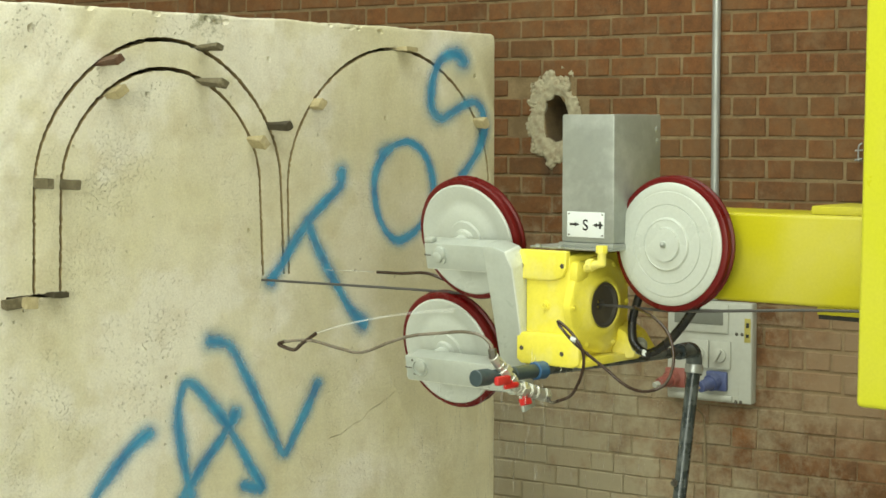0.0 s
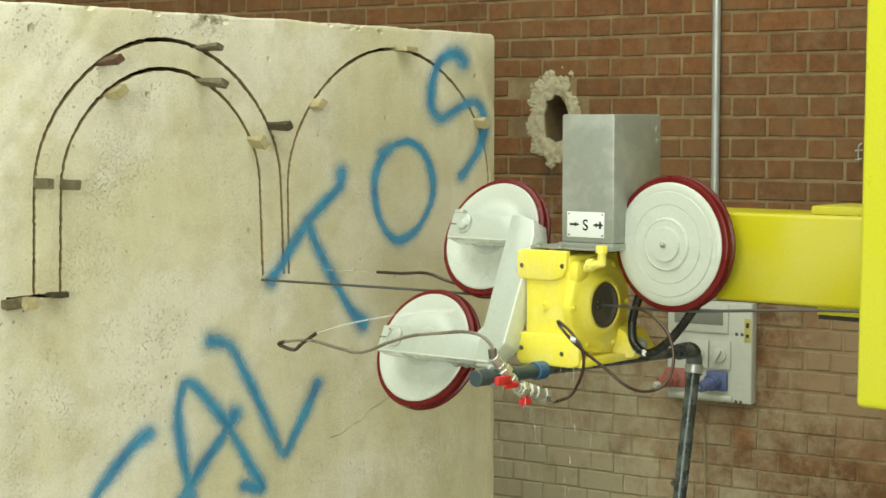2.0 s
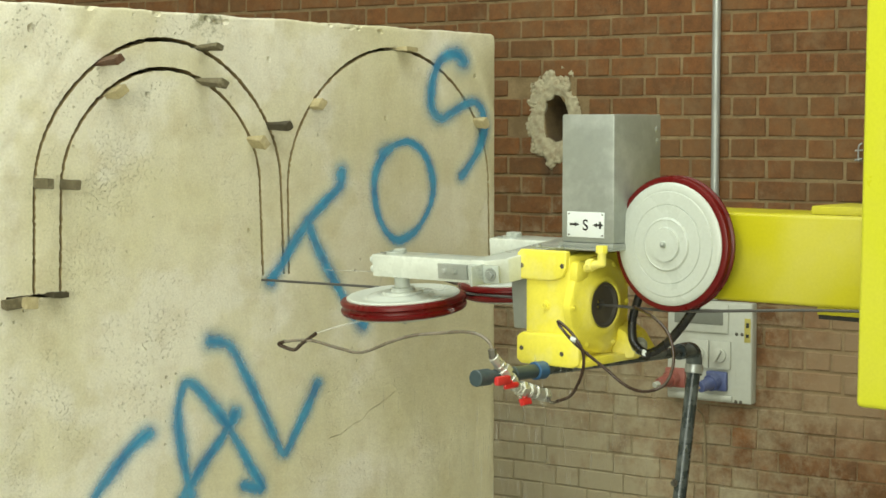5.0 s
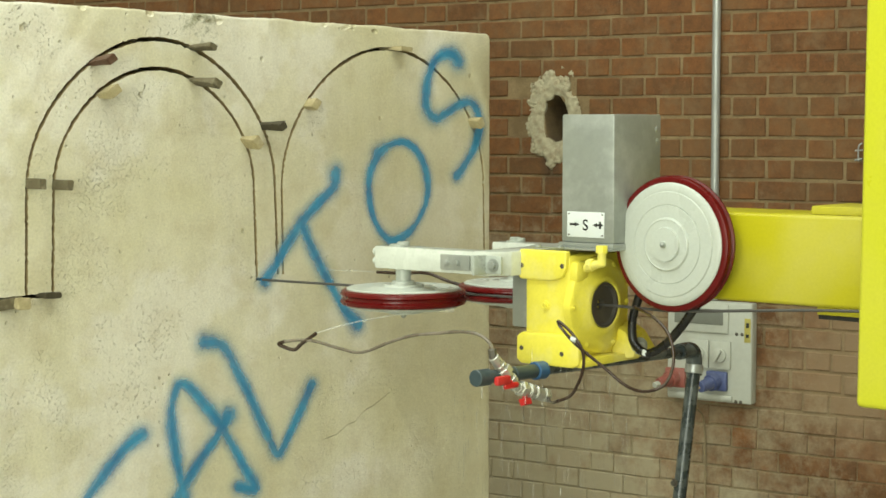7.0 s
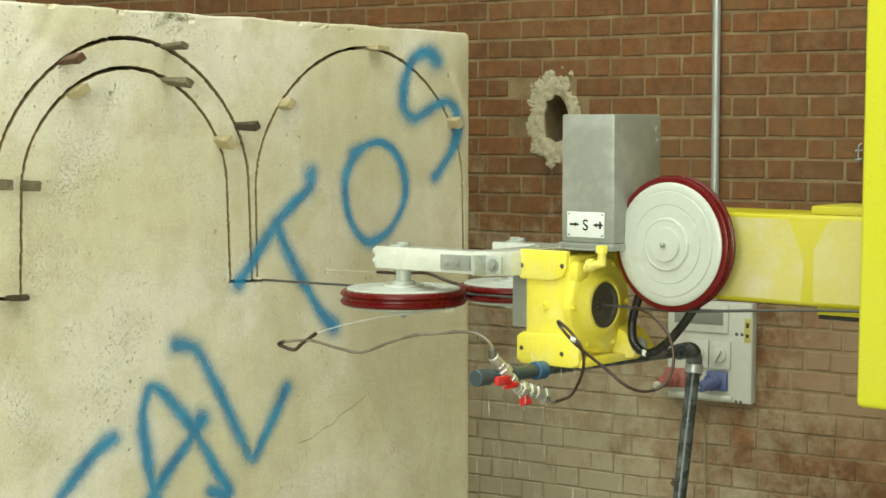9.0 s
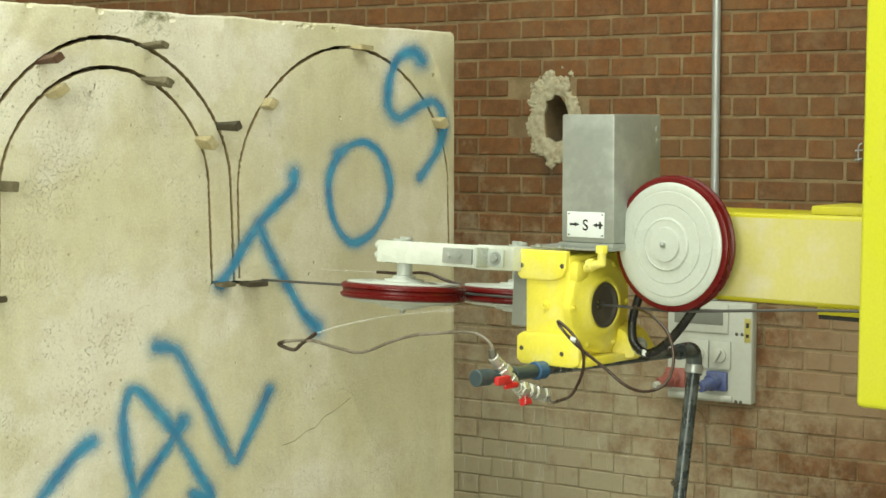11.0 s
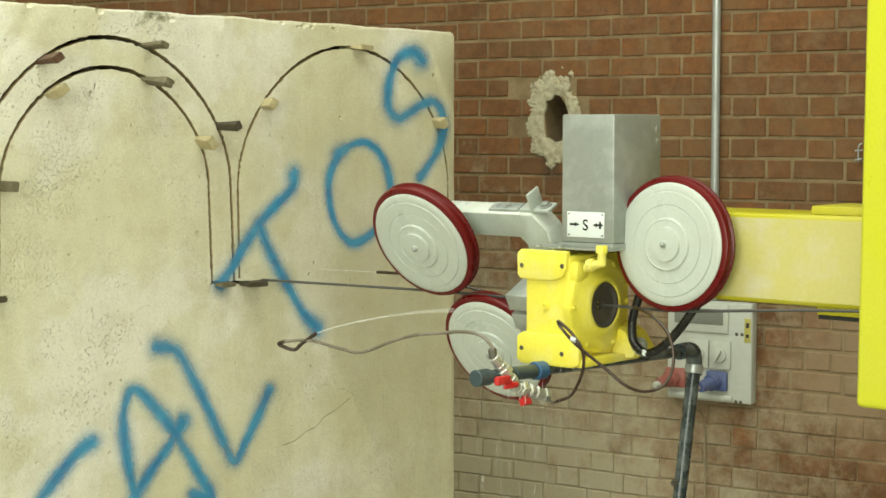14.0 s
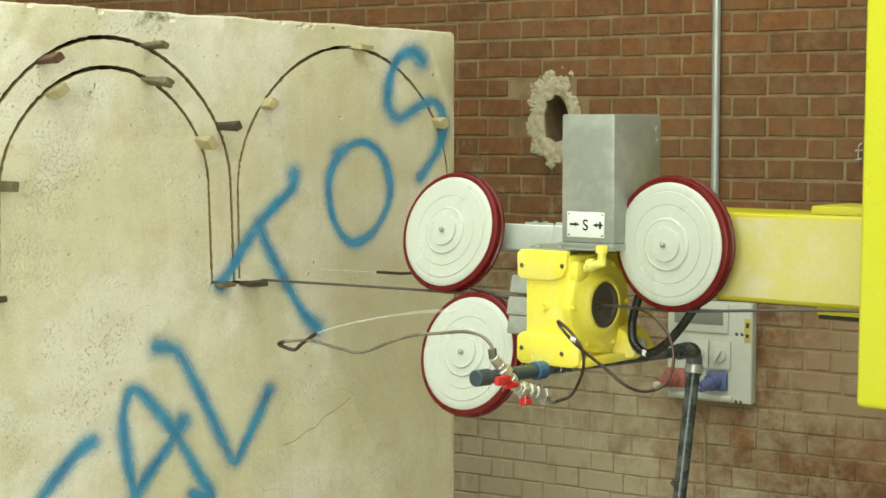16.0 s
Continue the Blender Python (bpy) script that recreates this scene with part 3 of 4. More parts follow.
LETTERS = {
    "letter_s": [[(0.658, 0.539), (0.641, 0.557), (0.608, 0.559), (0.572, 0.54), (0.548, 0.493), (0.54, 0.442), (0.55, 0.408), (0.582, 0.392), (0.623, 0.409), (0.662, 0.427), (0.7, 0.433), (0.725, 0.414), (0.736, 0.373), (0.725, 0.331), (0.706, 0.298), (0.679, 0.268), (0.652, 0.242)]],
    "letter_o": [[(0.371, 0.299), (0.411, 0.322), (0.46, 0.33), (0.503, 0.312), (0.531, 0.277), (0.547, 0.229), (0.543, 0.182), (0.525, 0.145), (0.491, 0.106), (0.452, 0.085), (0.416, 0.08), (0.387, 0.1), (0.363, 0.133), (0.348, 0.177), (0.344, 0.227), (0.354, 0.267), (0.379, 0.302)]],
    "letter_t": [[(0.236, 0.253), (0.226, 0.218), (0.174, 0.179), (0.125, 0.135), (0.084, 0.089), (0.049, 0.042), (0.01, 0.001)], [(0.125, 0.139), (0.144, 0.1), (0.173, 0.05), (0.209, -0.009), (0.26, -0.083), (0.307, -0.126)]],
    "letter_l": [[(-0.168, -0.131), (-0.114, -0.146), (-0.073, -0.208), (-0.023, -0.295), (0.019, -0.375), (0.048, -0.423), (0.08, -0.383), (0.116, -0.331), (0.153, -0.267)]],
    "letter_a": [[(-0.224, -0.506), (-0.251, -0.382), (-0.261, -0.288), (-0.249, -0.237), (-0.229, -0.223), (-0.189, -0.256), (-0.124, -0.331), (-0.058, -0.434), (-0.022, -0.497), (-0.073, -0.487)], [(-0.099, -0.313), (-0.133, -0.357), (-0.191, -0.417), (-0.24, -0.477), (-0.269, -0.512)]],
    "letter_c": [[(-0.343, -0.329), (-0.394, -0.357), (-0.447, -0.408), (-0.492, -0.459), (-0.522, -0.5)]],
}


def stone_slab():
    slab = link_bm("stone_slab", slab_body(), STONE)
    tagged(slab, "cream limestone slab with arched wire-saw cuts and blue sprayed letters", "stone slab")
    cutters = [slot(arch(-0.2914, 0.3316, 0.2321, (-0.633, 0.0535), 0.006, 0.0050), 0.0098), slot(arch(-0.2900, 0.2690, 0.2304, (-0.568, -0.0105), 0.006, 0.0030), 0.0096), slot(arch(0.4085, 0.3378, 0.2245, (0.0690, 0.756), 0.012, 0.0042), 0.0084),
               slot([(-0.70, CUT_Z + 0.004), (-0.55, CUT_Z + 0.008)], 0.008), slot([(-0.014, CUT_Z + 0.006), (0.15, CUT_Z - 0.001)], 0.0075)]
    # hair cracks
    for line in ([(0.415, -0.309), (0.36, -0.338), (0.328, -0.348), (0.30, -0.372), (0.272, -0.377), (0.235, -0.398), (0.197, -0.404)], [(0.755, 0.225), (0.742, 0.19), (0.738, 0.16), (0.716, 0.135)], [(0.50, -0.12), (0.47, -0.16), (0.465, -0.20)]):
        cutters.append(slot([(x, z + CUT_Z) for x, z in line], 0.0016, -0.01, 0.006, 0.0008))
    # chips along the upper arris
    rnd = random.Random(5)
    for k in range(24):
        x = rnd.choice((rnd.uniform(-0.24, -0.10), rnd.uniform(0.2, 0.34), rnd.uniform(-1.2, 0.77)))
        bm = bmesh.new()
        r = rnd.uniform(0.003, 0.009)
        bmesh.ops.create_icosphere(bm, subdivisions=2, radius=r)
        for v in bm.verts:
            v.co *= 1 + 0.35 * noise.noise(v.co * 150 + Vector((k, 0, 0)))
            v.co.x *= 1.7
        bmesh.ops.translate(bm, verts=bm.verts, vec=(x, rnd.uniform(-0.006, 0.003), CUT_Z + 0.628 - 0.015 * x - rnd.uniform(0.0, 0.016)))
        cutters.append(link_bm("cutter", bm, None))
    for x, z, r in ((-0.629, 0.582, 0.011), (0.01, 0.531, 0.007), (-0.334, 0.443, 0.008), (0.7, 0.503, 0.006), (-0.053, 0.125, 0.006), (0.383, 0.391, 0.006), (-0.307, -0.224, 0.004), (0.13, 0.411, 0.004), (-0.528, 0.414, 0.004)):
        bm = bmesh.new()
        bmesh.ops.create_icosphere(bm, subdivisions=2, radius=r)
        for v in bm.verts:
            v.co *= 1 + 0.3 * noise.noise(v.co * 200)
        bmesh.ops.translate(bm, verts=bm.verts, vec=(x, 0.001, z + CUT_Z))
        cutters.append(link_bm("cutter", bm, None))
    bpy.context.view_layer.update()
    carve(slab, cutters)
    slab.data.materials.append(CUT_STONE)
    for f in slab.data.polygons:
        if 0.010 < f.center.y < 0.10 and f.center.x < 0.765 and f.center.z < CUT_Z + 0.60 and abs(f.normal.y) < 0.9:
            f.material_index = 1
    for name, strokes in LETTERS.items():
        me_ob = part(name, sprayed(strokes, 0.80 if name == "letter_o" else 1.0), SPRAY, slab, "blue sprayed paint stroke")
        me_ob.visible_shadow = False
    slab.matrix_basis = slab_pose(0)
    # the stone that the wire has still to cut fills the base cut ahead of it
    plug = part("uncut_stone", box(-0.012, 0.16, 0.0006, 0.14, CUT_Z - 0.012, CUT_Z + 0.014, 0), STONE, slab)
    return slab, plug


SLAB, PLUG = stone_slab()


def wedge(x, z, length, width, thick, material, tilt, roll, label, out=None):
    """A wooden wedge driven into a cut, its butt standing out of the face."""
    bm = bmesh.new()
    a = [(-width / 2, 0.05, -0.002), (width / 2, 0.05, -0.002), (width / 2, 0.05, 0.002), (-width / 2, 0.05, 0.002)]
    h = thick / 2
    b = [(-width / 2, -length, -h), (width / 2, -length, -h), (width / 2, -length, h), (-width / 2, -length, h)]
    va, vb = [bm.verts.new(p) for p in a], [bm.verts.new(p) for p in b]
    bm.faces.new(va)
    bm.faces.new(vb[::-1])
    for k in range(4):
        bm.faces.new((va[k], vb[k], vb[(k + 1) % 4], va[(k + 1) % 4]))
    bmesh.ops.recalc_face_normals(bm, faces=bm.faces)
    bmesh.ops.subdivide_edges(bm, edges=bm.edges[:], cuts=3, use_grid_fill=True)
    bmesh.ops.bevel(bm, geom=[e for e in bm.edges if e.calc_face_angle(0) > 0.6], offset=0.0016, segments=2, affect="EDGES")
    for v in bm.verts:
        v.co += noise.noise_vector(v.co * 70 + Vector((x * 50, z * 50, 0))) * 0.0016
    ob = link_bm("wedge", bm, material)
    tagged(ob, label, "wedge", "wedges in the cuts")
    local = Matrix.Translation((x, 0, z + CUT_Z)) @ pose(0, 0, 0, tilt, roll, 0)
    ob.matrix_basis = slab_pose(0) @ local
    return ob, local


DARKW, GREYW, TANW = "dark wet wooden wedge driven into an arched cut", "grey slurry-covered wooden wedge in a cut", "soft tan wedge stuffed into a cut"
WEDGES = [
    wedge(-0.457, 0.514, 0.080, 0.024, 0.017, WOOD_DARK, -3, -35, "dark red-brown wet wooden wedge in an arched cut"),
    wedge(-0.187, 0.551, 0.074, 0.022, 0.013, WOOD_GREY, -2, 25, GREYW),
    wedge(-0.190, 0.474, 0.098, 0.024, 0.018, WOOD_GREY, 3, 28, GREYW),
    wedge(0.012, 0.372, 0.078, 0.018, 0.020, WOOD_OLD, 0, 60, DARKW),
    wedge(-0.626, 0.250, 0.066, 0.022, 0.015, WOOD_GREY, 0, 90, GREYW),
    wedge(-0.560, 0.246, 0.072, 0.022, 0.015, WOOD_GREY, 2, 95, GREYW),
    wedge(-0.682, -0.004, 0.020, 0.062, 0.024, WOOD_GREY, 0, -5, DARKW),
    wedge(-0.660, -0.004, 0.040, 0.030, 0.026, WOOD_TAN, 0, 4, TANW),
    wedge(-0.585, 0.008, 0.034, 0.040, 0.013, WOOD_OLD, 0, 0, DARKW),
    wedge(-0.432, 0.446, 0.050, 0.034, 0.020, WOOD_TAN, -4, -35, TANW),
    wedge(-0.044, 0.334, 0.056, 0.030, 0.022, WOOD_TAN, 0, 50, TANW),
    wedge(0.147, 0.425, 0.038, 0.026, 0.020, WOOD_TAN, 0, -55, TANW),
    wedge(0.440, 0.566, 0.040, 0.040, 0.012, WOOD_TAN, 0, 3, TANW),
    wedge(0.705, 0.379, 0.040, 0.026, 0.022, WOOD_TAN, 0, 60, TANW),
]
LATE = [wedge(0.017, 0.002, 0.030, 0.042, 0.011, WOOD_GREY, 0, 0, "brown wooden wedge pushed into the fresh base cut"),
        wedge(0.096, -0.001, 0.042, 0.056, 0.012, WOOD_OLD, 0, 0, "dark wooden wedge pushed into the fresh base cut")]


# ---- wire saw ----
def wheel_profile(shaft):
    """Turned white disc, rings on its free side."""
    rim = 0.1212
    face = [(0, 0.040), (0.006, 0.040), (0.007, 0.0375), (0.033, 0.0360), (0.0345, 0.0315), (0.048, 0.0308), (0.0492, 0.0318), (0.0515, 0.0305), (0.053, 0.0272), (0.0765, 0.0262), (0.0775, 0.0243), (0.079, 0.0258), (0.1025, 0.0242), (0.104, 0.0222), (0.1055, 0.0225), (rim - 0.003, 0.0205), (rim, 0.0180)]
    if shaft:
        back = [(rim, -0.0185), (rim - 0.003, -0.0205), (0.100, -0.0200), (0.090, -0.0165), (0.074, -0.0165), (0.066, -0.022), (0.044, -0.022), (0.042, -0.027), (0.027, -0.027), (0.025, -0.031), (0.015, -0.031), (0.015, -0.062), (0.0, -0.062)]
    else:
        back = [(rim, -0.0185), (0.02, -0.0185), (0.02, -0.045), (0.0, -0.045)]
    return face + back


TYRE = [(0.119, 0.0160), (0.127, 0.0165), (0.1322, 0.0140), (0.1344, 0.0100), (0.1344, 0.0062), (0.1300, 0.0034), (0.1290, 0.0), (0.1300, -0.0034), (0.1344, -0.0062), (0.1344, -0.0100), (0.1322, -0.0140), (0.127, -0.0165), (0.119, -0.0160)]


def wheel(name, parent, m, shaft=True):
    disc = part(name, lathe(wheel_profile(shaft), 96), WHITE, parent, "white enamelled disc with turned rings", m)
    part("tyre", lathe(TYRE, 96), RED, disc, "grooved red polyurethane tyre")
    bm = bmesh.new()
    bmesh.ops.create_uvsphere(bm, u_segments=14, v_segments=8, radius=0.0062, matrix=Matrix.Translation((0, 0, 0.0405)))
    part("hub_bolt", bm, STEEL, disc)
    return disc


def guide_head():
    """C-shaped fork that swings round the wire, a wheel on each arm.
    x along the wire, -z to the first wheel, -y to the fork's side."""
    head = thing("guide_head", SAW_AT, "pale grey fork with two red-tyred wire guide wheels", "wire guide head")
    y0, y1 = -0.108, -0.061

    def arm(x_end, z):
        return prism([(x_end, z - 0.028), (x_end + 0.003, z + 0.029), (-0.19, z + 0.029), (-0.19, z - 0.028)], y0, y1, 0.0028)

    # faces are picked by direction alone, their brightness sits in the colour
    def brighten_faces(ob, where):
        ob.data.materials.append(BRIGHT_FACE)
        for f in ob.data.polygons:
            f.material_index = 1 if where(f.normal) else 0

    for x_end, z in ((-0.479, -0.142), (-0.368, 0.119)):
        brighten_faces(part("arm", arm(x_end, z), PALE, head, "pale grey arm with one brighter edge"), lambda v: v.z < -0.35)
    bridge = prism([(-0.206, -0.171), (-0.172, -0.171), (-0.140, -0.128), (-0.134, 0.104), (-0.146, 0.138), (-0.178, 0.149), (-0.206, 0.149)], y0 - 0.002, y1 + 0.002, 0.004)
    web = part("bridge", bridge, PALE, head, "pale grey bridge with whitened back and brighter edge")
    brighten_faces(web, lambda v: v.x > 0.35 or v.z < -0.35)
    part("corner_gusset", prism([(-0.206, -0.113), (-0.226, -0.113), (-0.206, -0.088)], y0 + 0.004, y1 - 0.004, 0.002), PALE, head)
    hub = box(-0.206, -0.140, -0.066, 0.055, 0.004, 0.042, 0.003)
    box(-0.206, -0.140, -0.066, 0.055, -0.042, -0.004, 0.003, hub)
    part("hub_bracket", hub, STEEL, head, "bare steel clamp bracket split along the wire")
    part("hub_tongue", box(-0.200, -0.140, 0.020, 0.052, 0.042, 0.080, 0.003), STEEL, head)
    for x, z in ((-0.430, -0.132), (-0.322, 0.129)):
        part("axle", lathe([(0, -0.004), (0.014, -0.004), (0.014, 0.004), (0.011, 0.006), (0, 0.006)], 20, None, Matrix.Translation((x, y0 - 0.003, z)) @ pose(0, 0, 0, 90, 0, 0)), PALE, head)
        part("axle_bush", lathe([(0, 0.0), (0.0165, 0.0), (0.0165, 0.026), (0.024, 0.027), (0.024, 0.033), (0, 0.033)], 32, None, Matrix.Translation((x, y1, z)) @ pose(0, 0, 0, -90, 0, 0)), WHITE, head)
    # clamping bolts and the saw slot at the arms' ends, its shade a dark strip
    part("arm_bolt", bolt_head(-0.327, y0, 0.121, 0.0125, 0.011, (0, -1, 0)), PALE, head)
    part("arm_bolt", lathe([(0, 0), (0.021, 0), (0.021, 0.003), (0.017, 0.0045), (0.017, 0.001), (0, 0.001)], 28, None, Matrix.Translation((-0.436, y0, -0.138)) @ pose(0, 0, 0, 90, 0, 0)), PALE, head)
    part("cap_nut", box(-0.366, -0.342, y0 + 0.002, y0 + 0.018, 0.148, 0.158, 0.003), PALE, head)
    for x, z in ((-0.368, 0.122), (-0.478, -0.140)):
        part("slot_shade", box(x - 0.001, x + 0.018, y0 - 0.0006, y1 + 0.002, z - 0.0012, z + 0.0012, 0), DARK_STEEL, head)
    for z in (-0.010, 0.010):
        bm = lathe([(0, 0), (0.0075, 0), (0.0075, 0.007), (0.004, 0.007), (0.004, 0.002), (0, 0.002)], 16, None, Matrix.Translation((-0.477, -0.086 + z, -0.163)) @ pose(0, 0, 0, 0, -90, 0))
        part("clamp_screw", bm, WHITE, head)
        # flat dark disc gives the shade of an open screw hole
        part("screw_hole_shade", lathe([(0, 0.0006), (0.0028, 0.0006), (0.0028, 0), (0, 0)], 10, None, Matrix.Translation((-0.455, y0, -0.138 + 1.6 * z)) @ pose(0, 0, 0, 90, 0, 0)), DARK_STEEL, head)
    # slotted plate with two screws and an angle lug on the first arm's outer edge
    part("slotted_plate", box(-0.290, -0.212, -0.100, -0.068, -0.176, -0.1695, 0.002), STEEL, head)
    for x in (-0.272, -0.244):
        part("plate_screw", bolt_head(x, -0.084, -0.176, 0.006, 0.005, (0, 0, -1)), STEEL, head)
    bm = box(-0.206, -0.128, -0.102, -0.066, -0.178, -0.171, 0.002)
    box(-0.174, -0.167, -0.104, -0.064, -0.214, -0.172, 0.002, bm)
    part("angle_lug", bm, PALE, head)
    part("lug_bolt", bolt_head(-0.147, -0.084, -0.178, 0.009, 0.009, (0, 0, -1)), STEEL, head)
    w1 = wheel("guide_wheel", head, pose(-0.430, 0, -0.132, -90, 0, 0))
    w2 = wheel("guide_wheel", head, pose(-0.322, 0, 0.129, -90, 0, 0))
    return head, w1, w2


HEAD, WHEEL_A, WHEEL_B = guide_head()


def gearbox():
    g = thing("gearbox", SAW_AT, "yellow painted cast gearbox with hollow shaft", "gearbox")
    body = box(-0.136, -0.022, -0.088, 0.120, -0.108, 0.104, 0.008)
    part("casing", body, YELLOW_SLURRY, g)
    # mounting feet, upper and lower, with sloping inner corners
    up = prism([(-0.150, 0.060), (-0.140, 0.052), (-0.060, 0.052), (-0.036, 0.060), (-0.026, 0.078), (-0.026, 0.113), (-0.142, 0.113), (-0.151, 0.104)], -0.098, -0.080, 0.004, seg=3)
    part("upper_flange", up, YELLOW_SLURRY, g)
    low = prism([(-0.151, -0.112), (-0.140, -0.121), (-0.010, -0.121), (0.006, -0.114), (0.006, -0.074), (-0.022, -0.056), (-0.138, -0.056), (-0.151, -0.066)], -0.098, -0.080, 0.004, seg=3)
    part("lower_flange", low, YELLOW_SLURRY, g)
    part("base_rib", box(-0.146, 0.010, -0.090, 0.115, -0.120, -0.104, 0.004), YELLOW_SLURRY, g)
    # shade of the flange holes is put in as small dark discs
    for x, z in ((-0.137, 0.080), (-0.035, 0.083), (-0.137, -0.089), (-0.035, -0.094)):
        part("bolt_hole_shade", lathe([(0, -0.0004), (0.0048, -0.0004), (0.0048, 0.0010), (0.0036, 0.0012), (0.0036, 0.0004), (0, 0.0004)], 18, None, Matrix.Translation((x, -0.098, z)) @ pose(0, 0, 0, 90, 0, 0)), DARK_STEEL, g)
    part("oil_plug", lathe([(0, 0), (0.0105, 0), (0.0105, 0.003), (0.006, 0.003), (0.006, 0.008), (0.0025, 0.008), (0.0025, 0.004), (0, 0.004)], 20, None, Matrix.Translation((-0.084, -0.0875, 0.0)) @ pose(0, 0, 0, 90, 0, 0)), YELLOW_SLURRY, g)
    along = pose(0, 0, 0, 0, 90, 0)
    # cast cover with a lobed rim, dished towards the shaft
    boss = bmesh.new()
    n, rings = 96, []
    for r, x, lobe in ((0.098, -0.030, 1), (0.100, -0.022, 1), (0.0985, -0.0135, 1), (0.0945, -0.0105, 1), (0.086, -0.010, 0.4), (0.080, -0.0065, 0), (0.066, -0.0045, 0), (0.060, 0.0005, 0), (0.0535, 0.0025, 0), (0.0485, 0.0022, 0), (0.0465, -0.0005, 0), (0.0460, -0.020, 0)):
        ring = []
        for k in range(n):
            a = 2 * math.pi * k / n
            rr = r * (1 + lobe * (0.030 * max(0.0, math.cos(6 * a)) ** 2 - 0.012 * max(0.0, math.cos(3 * a + 1.0))))
            ring.append(boss.verts.new((x, rr * math.cos(a), rr * math.sin(a))))
        rings.append(ring)
    for a, b in zip(rings, rings[1:]):
        for k in range(n):
            boss.faces.new((a[k], a[(k + 1) % n], b[(k + 1) % n], b[k]))
    part("bearing_cover", boss, YELLOW_SLURRY, g)
    bore = lathe([(0.046, 0.0015), (0.040, 0.0015), (0.0385, -0.006), (0.0125, -0.010), (0.0115, -0.012), (0.0115, -0.10), (0.0, -0.10)], 48, None, along)
    part("hollow_shaft", bore, DARK_STEEL, g, "dark oily hollow shaft")
    for a in (0, 60, 120, 180, 240, 300):
        y, z = 0.0915 * math.cos(radians(a)), 0.0915 * math.sin(radians(a))
        part("cover_screw", bolt_head(-0.0105, y, z, 0.0045, 0.004, (1, 0, 0)), YELLOW_SLURRY, g)
    part("cover_lug", prism([(-0.030, -0.120), (0.030, -0.112), (0.036, -0.095), (0.010, -0.060), (-0.03, -0.04)], 0.060, 0.135, 0.006), YELLOW_SLURRY, g)
    part("lug_nut", bolt_head(0.034, 0.075, -0.088, 0.012, 0.012, (0.9, -0.4, 0)), STEEL, g)
    # breather elbow on the shoulder
    br = rod((0.059, -0.094, 0.088), (0.059, -0.094, 0.118), 0.0085, 16)
    lathe([(0, 0), (0.0120, 0), (0.0120, 0.012), (0.0105, 0.0145), (0, 0.0145)], 8, br, Matrix.Translation((0.059, -0.094, 0.114)))
    tube([(0.012, -0.080, 0.080), (0.024, -0.086, 0.084), (0.045, -0.094, 0.090), (0.062, -0.094, 0.094)], 0.0082, 12, 6, br)
    rod((0.024, -0.090, 0.088), (0.038, -0.093, 0.089), 0.0125, 8, br)
    part("breather", br, YELLOW_SLURRY, g)
    part("shoulder", box(-0.046, -0.006, -0.086, -0.04, 0.05, 0.092, 0.010), YELLOW_SLURRY, g)
    return g


gearbox()


def cover_box():
    c = thing("cover_box", SAW_AT, "brushed steel cover box on a thin base plate", "machine cover")
    part("shell", box(-0.065, 0.063, -0.060, 0.106, 0.1292, 0.386, 0.0035), STEEL, c)
    part("base_plate", box(-0.130, 0.066, -0.080, 0.118, 0.1155, 0.120, 0.001), STEEL, c)
    part("base_flange", box(-0.068, 0.066, -0.066, 0.110, 0.1201, 0.1290, 0.001), STEEL, c)
    for x in (-0.108, -0.052):
        part("plate_bolt", bolt_head(x, -0.082, 0.120, 0.006, 0.004, (0, 0, 1)), STEEL, c)
    for y, z, r in ((0.090, 0.355, 0.007), (0.092, 0.333, 0.006)):
        part("rivet", lathe([(0, 0.002), (r * 0.6, 0.0016), (r, 0), (0, 0)], 14, None, Matrix.Translation((0.063, y, z)) @ pose(0, 0, 0, 0, 90, 0)), ZINC, c)
    s = thing("sign_plate", SAW_AT @ pose(-0.004, -0.0602, 0.166), "white plate reading S between two arrows", "sign")
    part("plate", box(-0.0455, 0.0455, -0.0022, 0.0, -0.0255, 0.0255, 0.0006), SIGN_WHITE, s)
    text = bpy.data.curves.new("letter", "FONT")
    text.body, text.size, text.extrude, text.align_x, text.align_y, text.offset = "S", 0.031, 0.0002, "CENTER", "CENTER", 0.0004
    tmp = new("letter", text)
    me = bpy.data.meshes.new_from_object(tmp.evaluated_get(bpy.context.evaluated_depsgraph_get()))
    bpy.data.objects.remove(tmp)
    me.materials.append(INK)
    ob = new("letter", me)
    ob.parent, ob.matrix_basis = s, pose(0.0, -0.0026, -0.002, 90, 0, 0)
    # a long arrow on one side, an arrow with a cross on the other
    bm = box(-0.039, -0.024, -0.0026, -0.002, -0.0022, 0.0022, 0)
    prism([(-0.026, -0.0046), (-0.015, 0.0), (-0.026, 0.0046)], -0.0026, -0.002, 0, bm)
    part("arrow", bm, INK, s)
    bm = prism([(0.028, -0.0046), (0.018, 0.0), (0.028, 0.0046)], -0.0026, -0.002, 0)
    box(0.026, 0.042, -0.00255, -0.002, -0.0021, 0.0021, 0, bm)
    box(0.0335, 0.0385, -0.0026, -0.002, -0.0072, 0.0072, 0, bm)
    part("arrow", bm, INK, s)
    for x in (-0.041, 0.041):
        for z in (-0.021, 0.021):
            part("screw", lathe([(0, 0.0035), (0.0016, 0.003), (0.002, 0.002), (0, 0.002)], 10, None, Matrix.Translation((x, 0, z)) @ pose(0, 0, 0, 90, 0, 0)), DARK_STEEL, s)


cover_box()


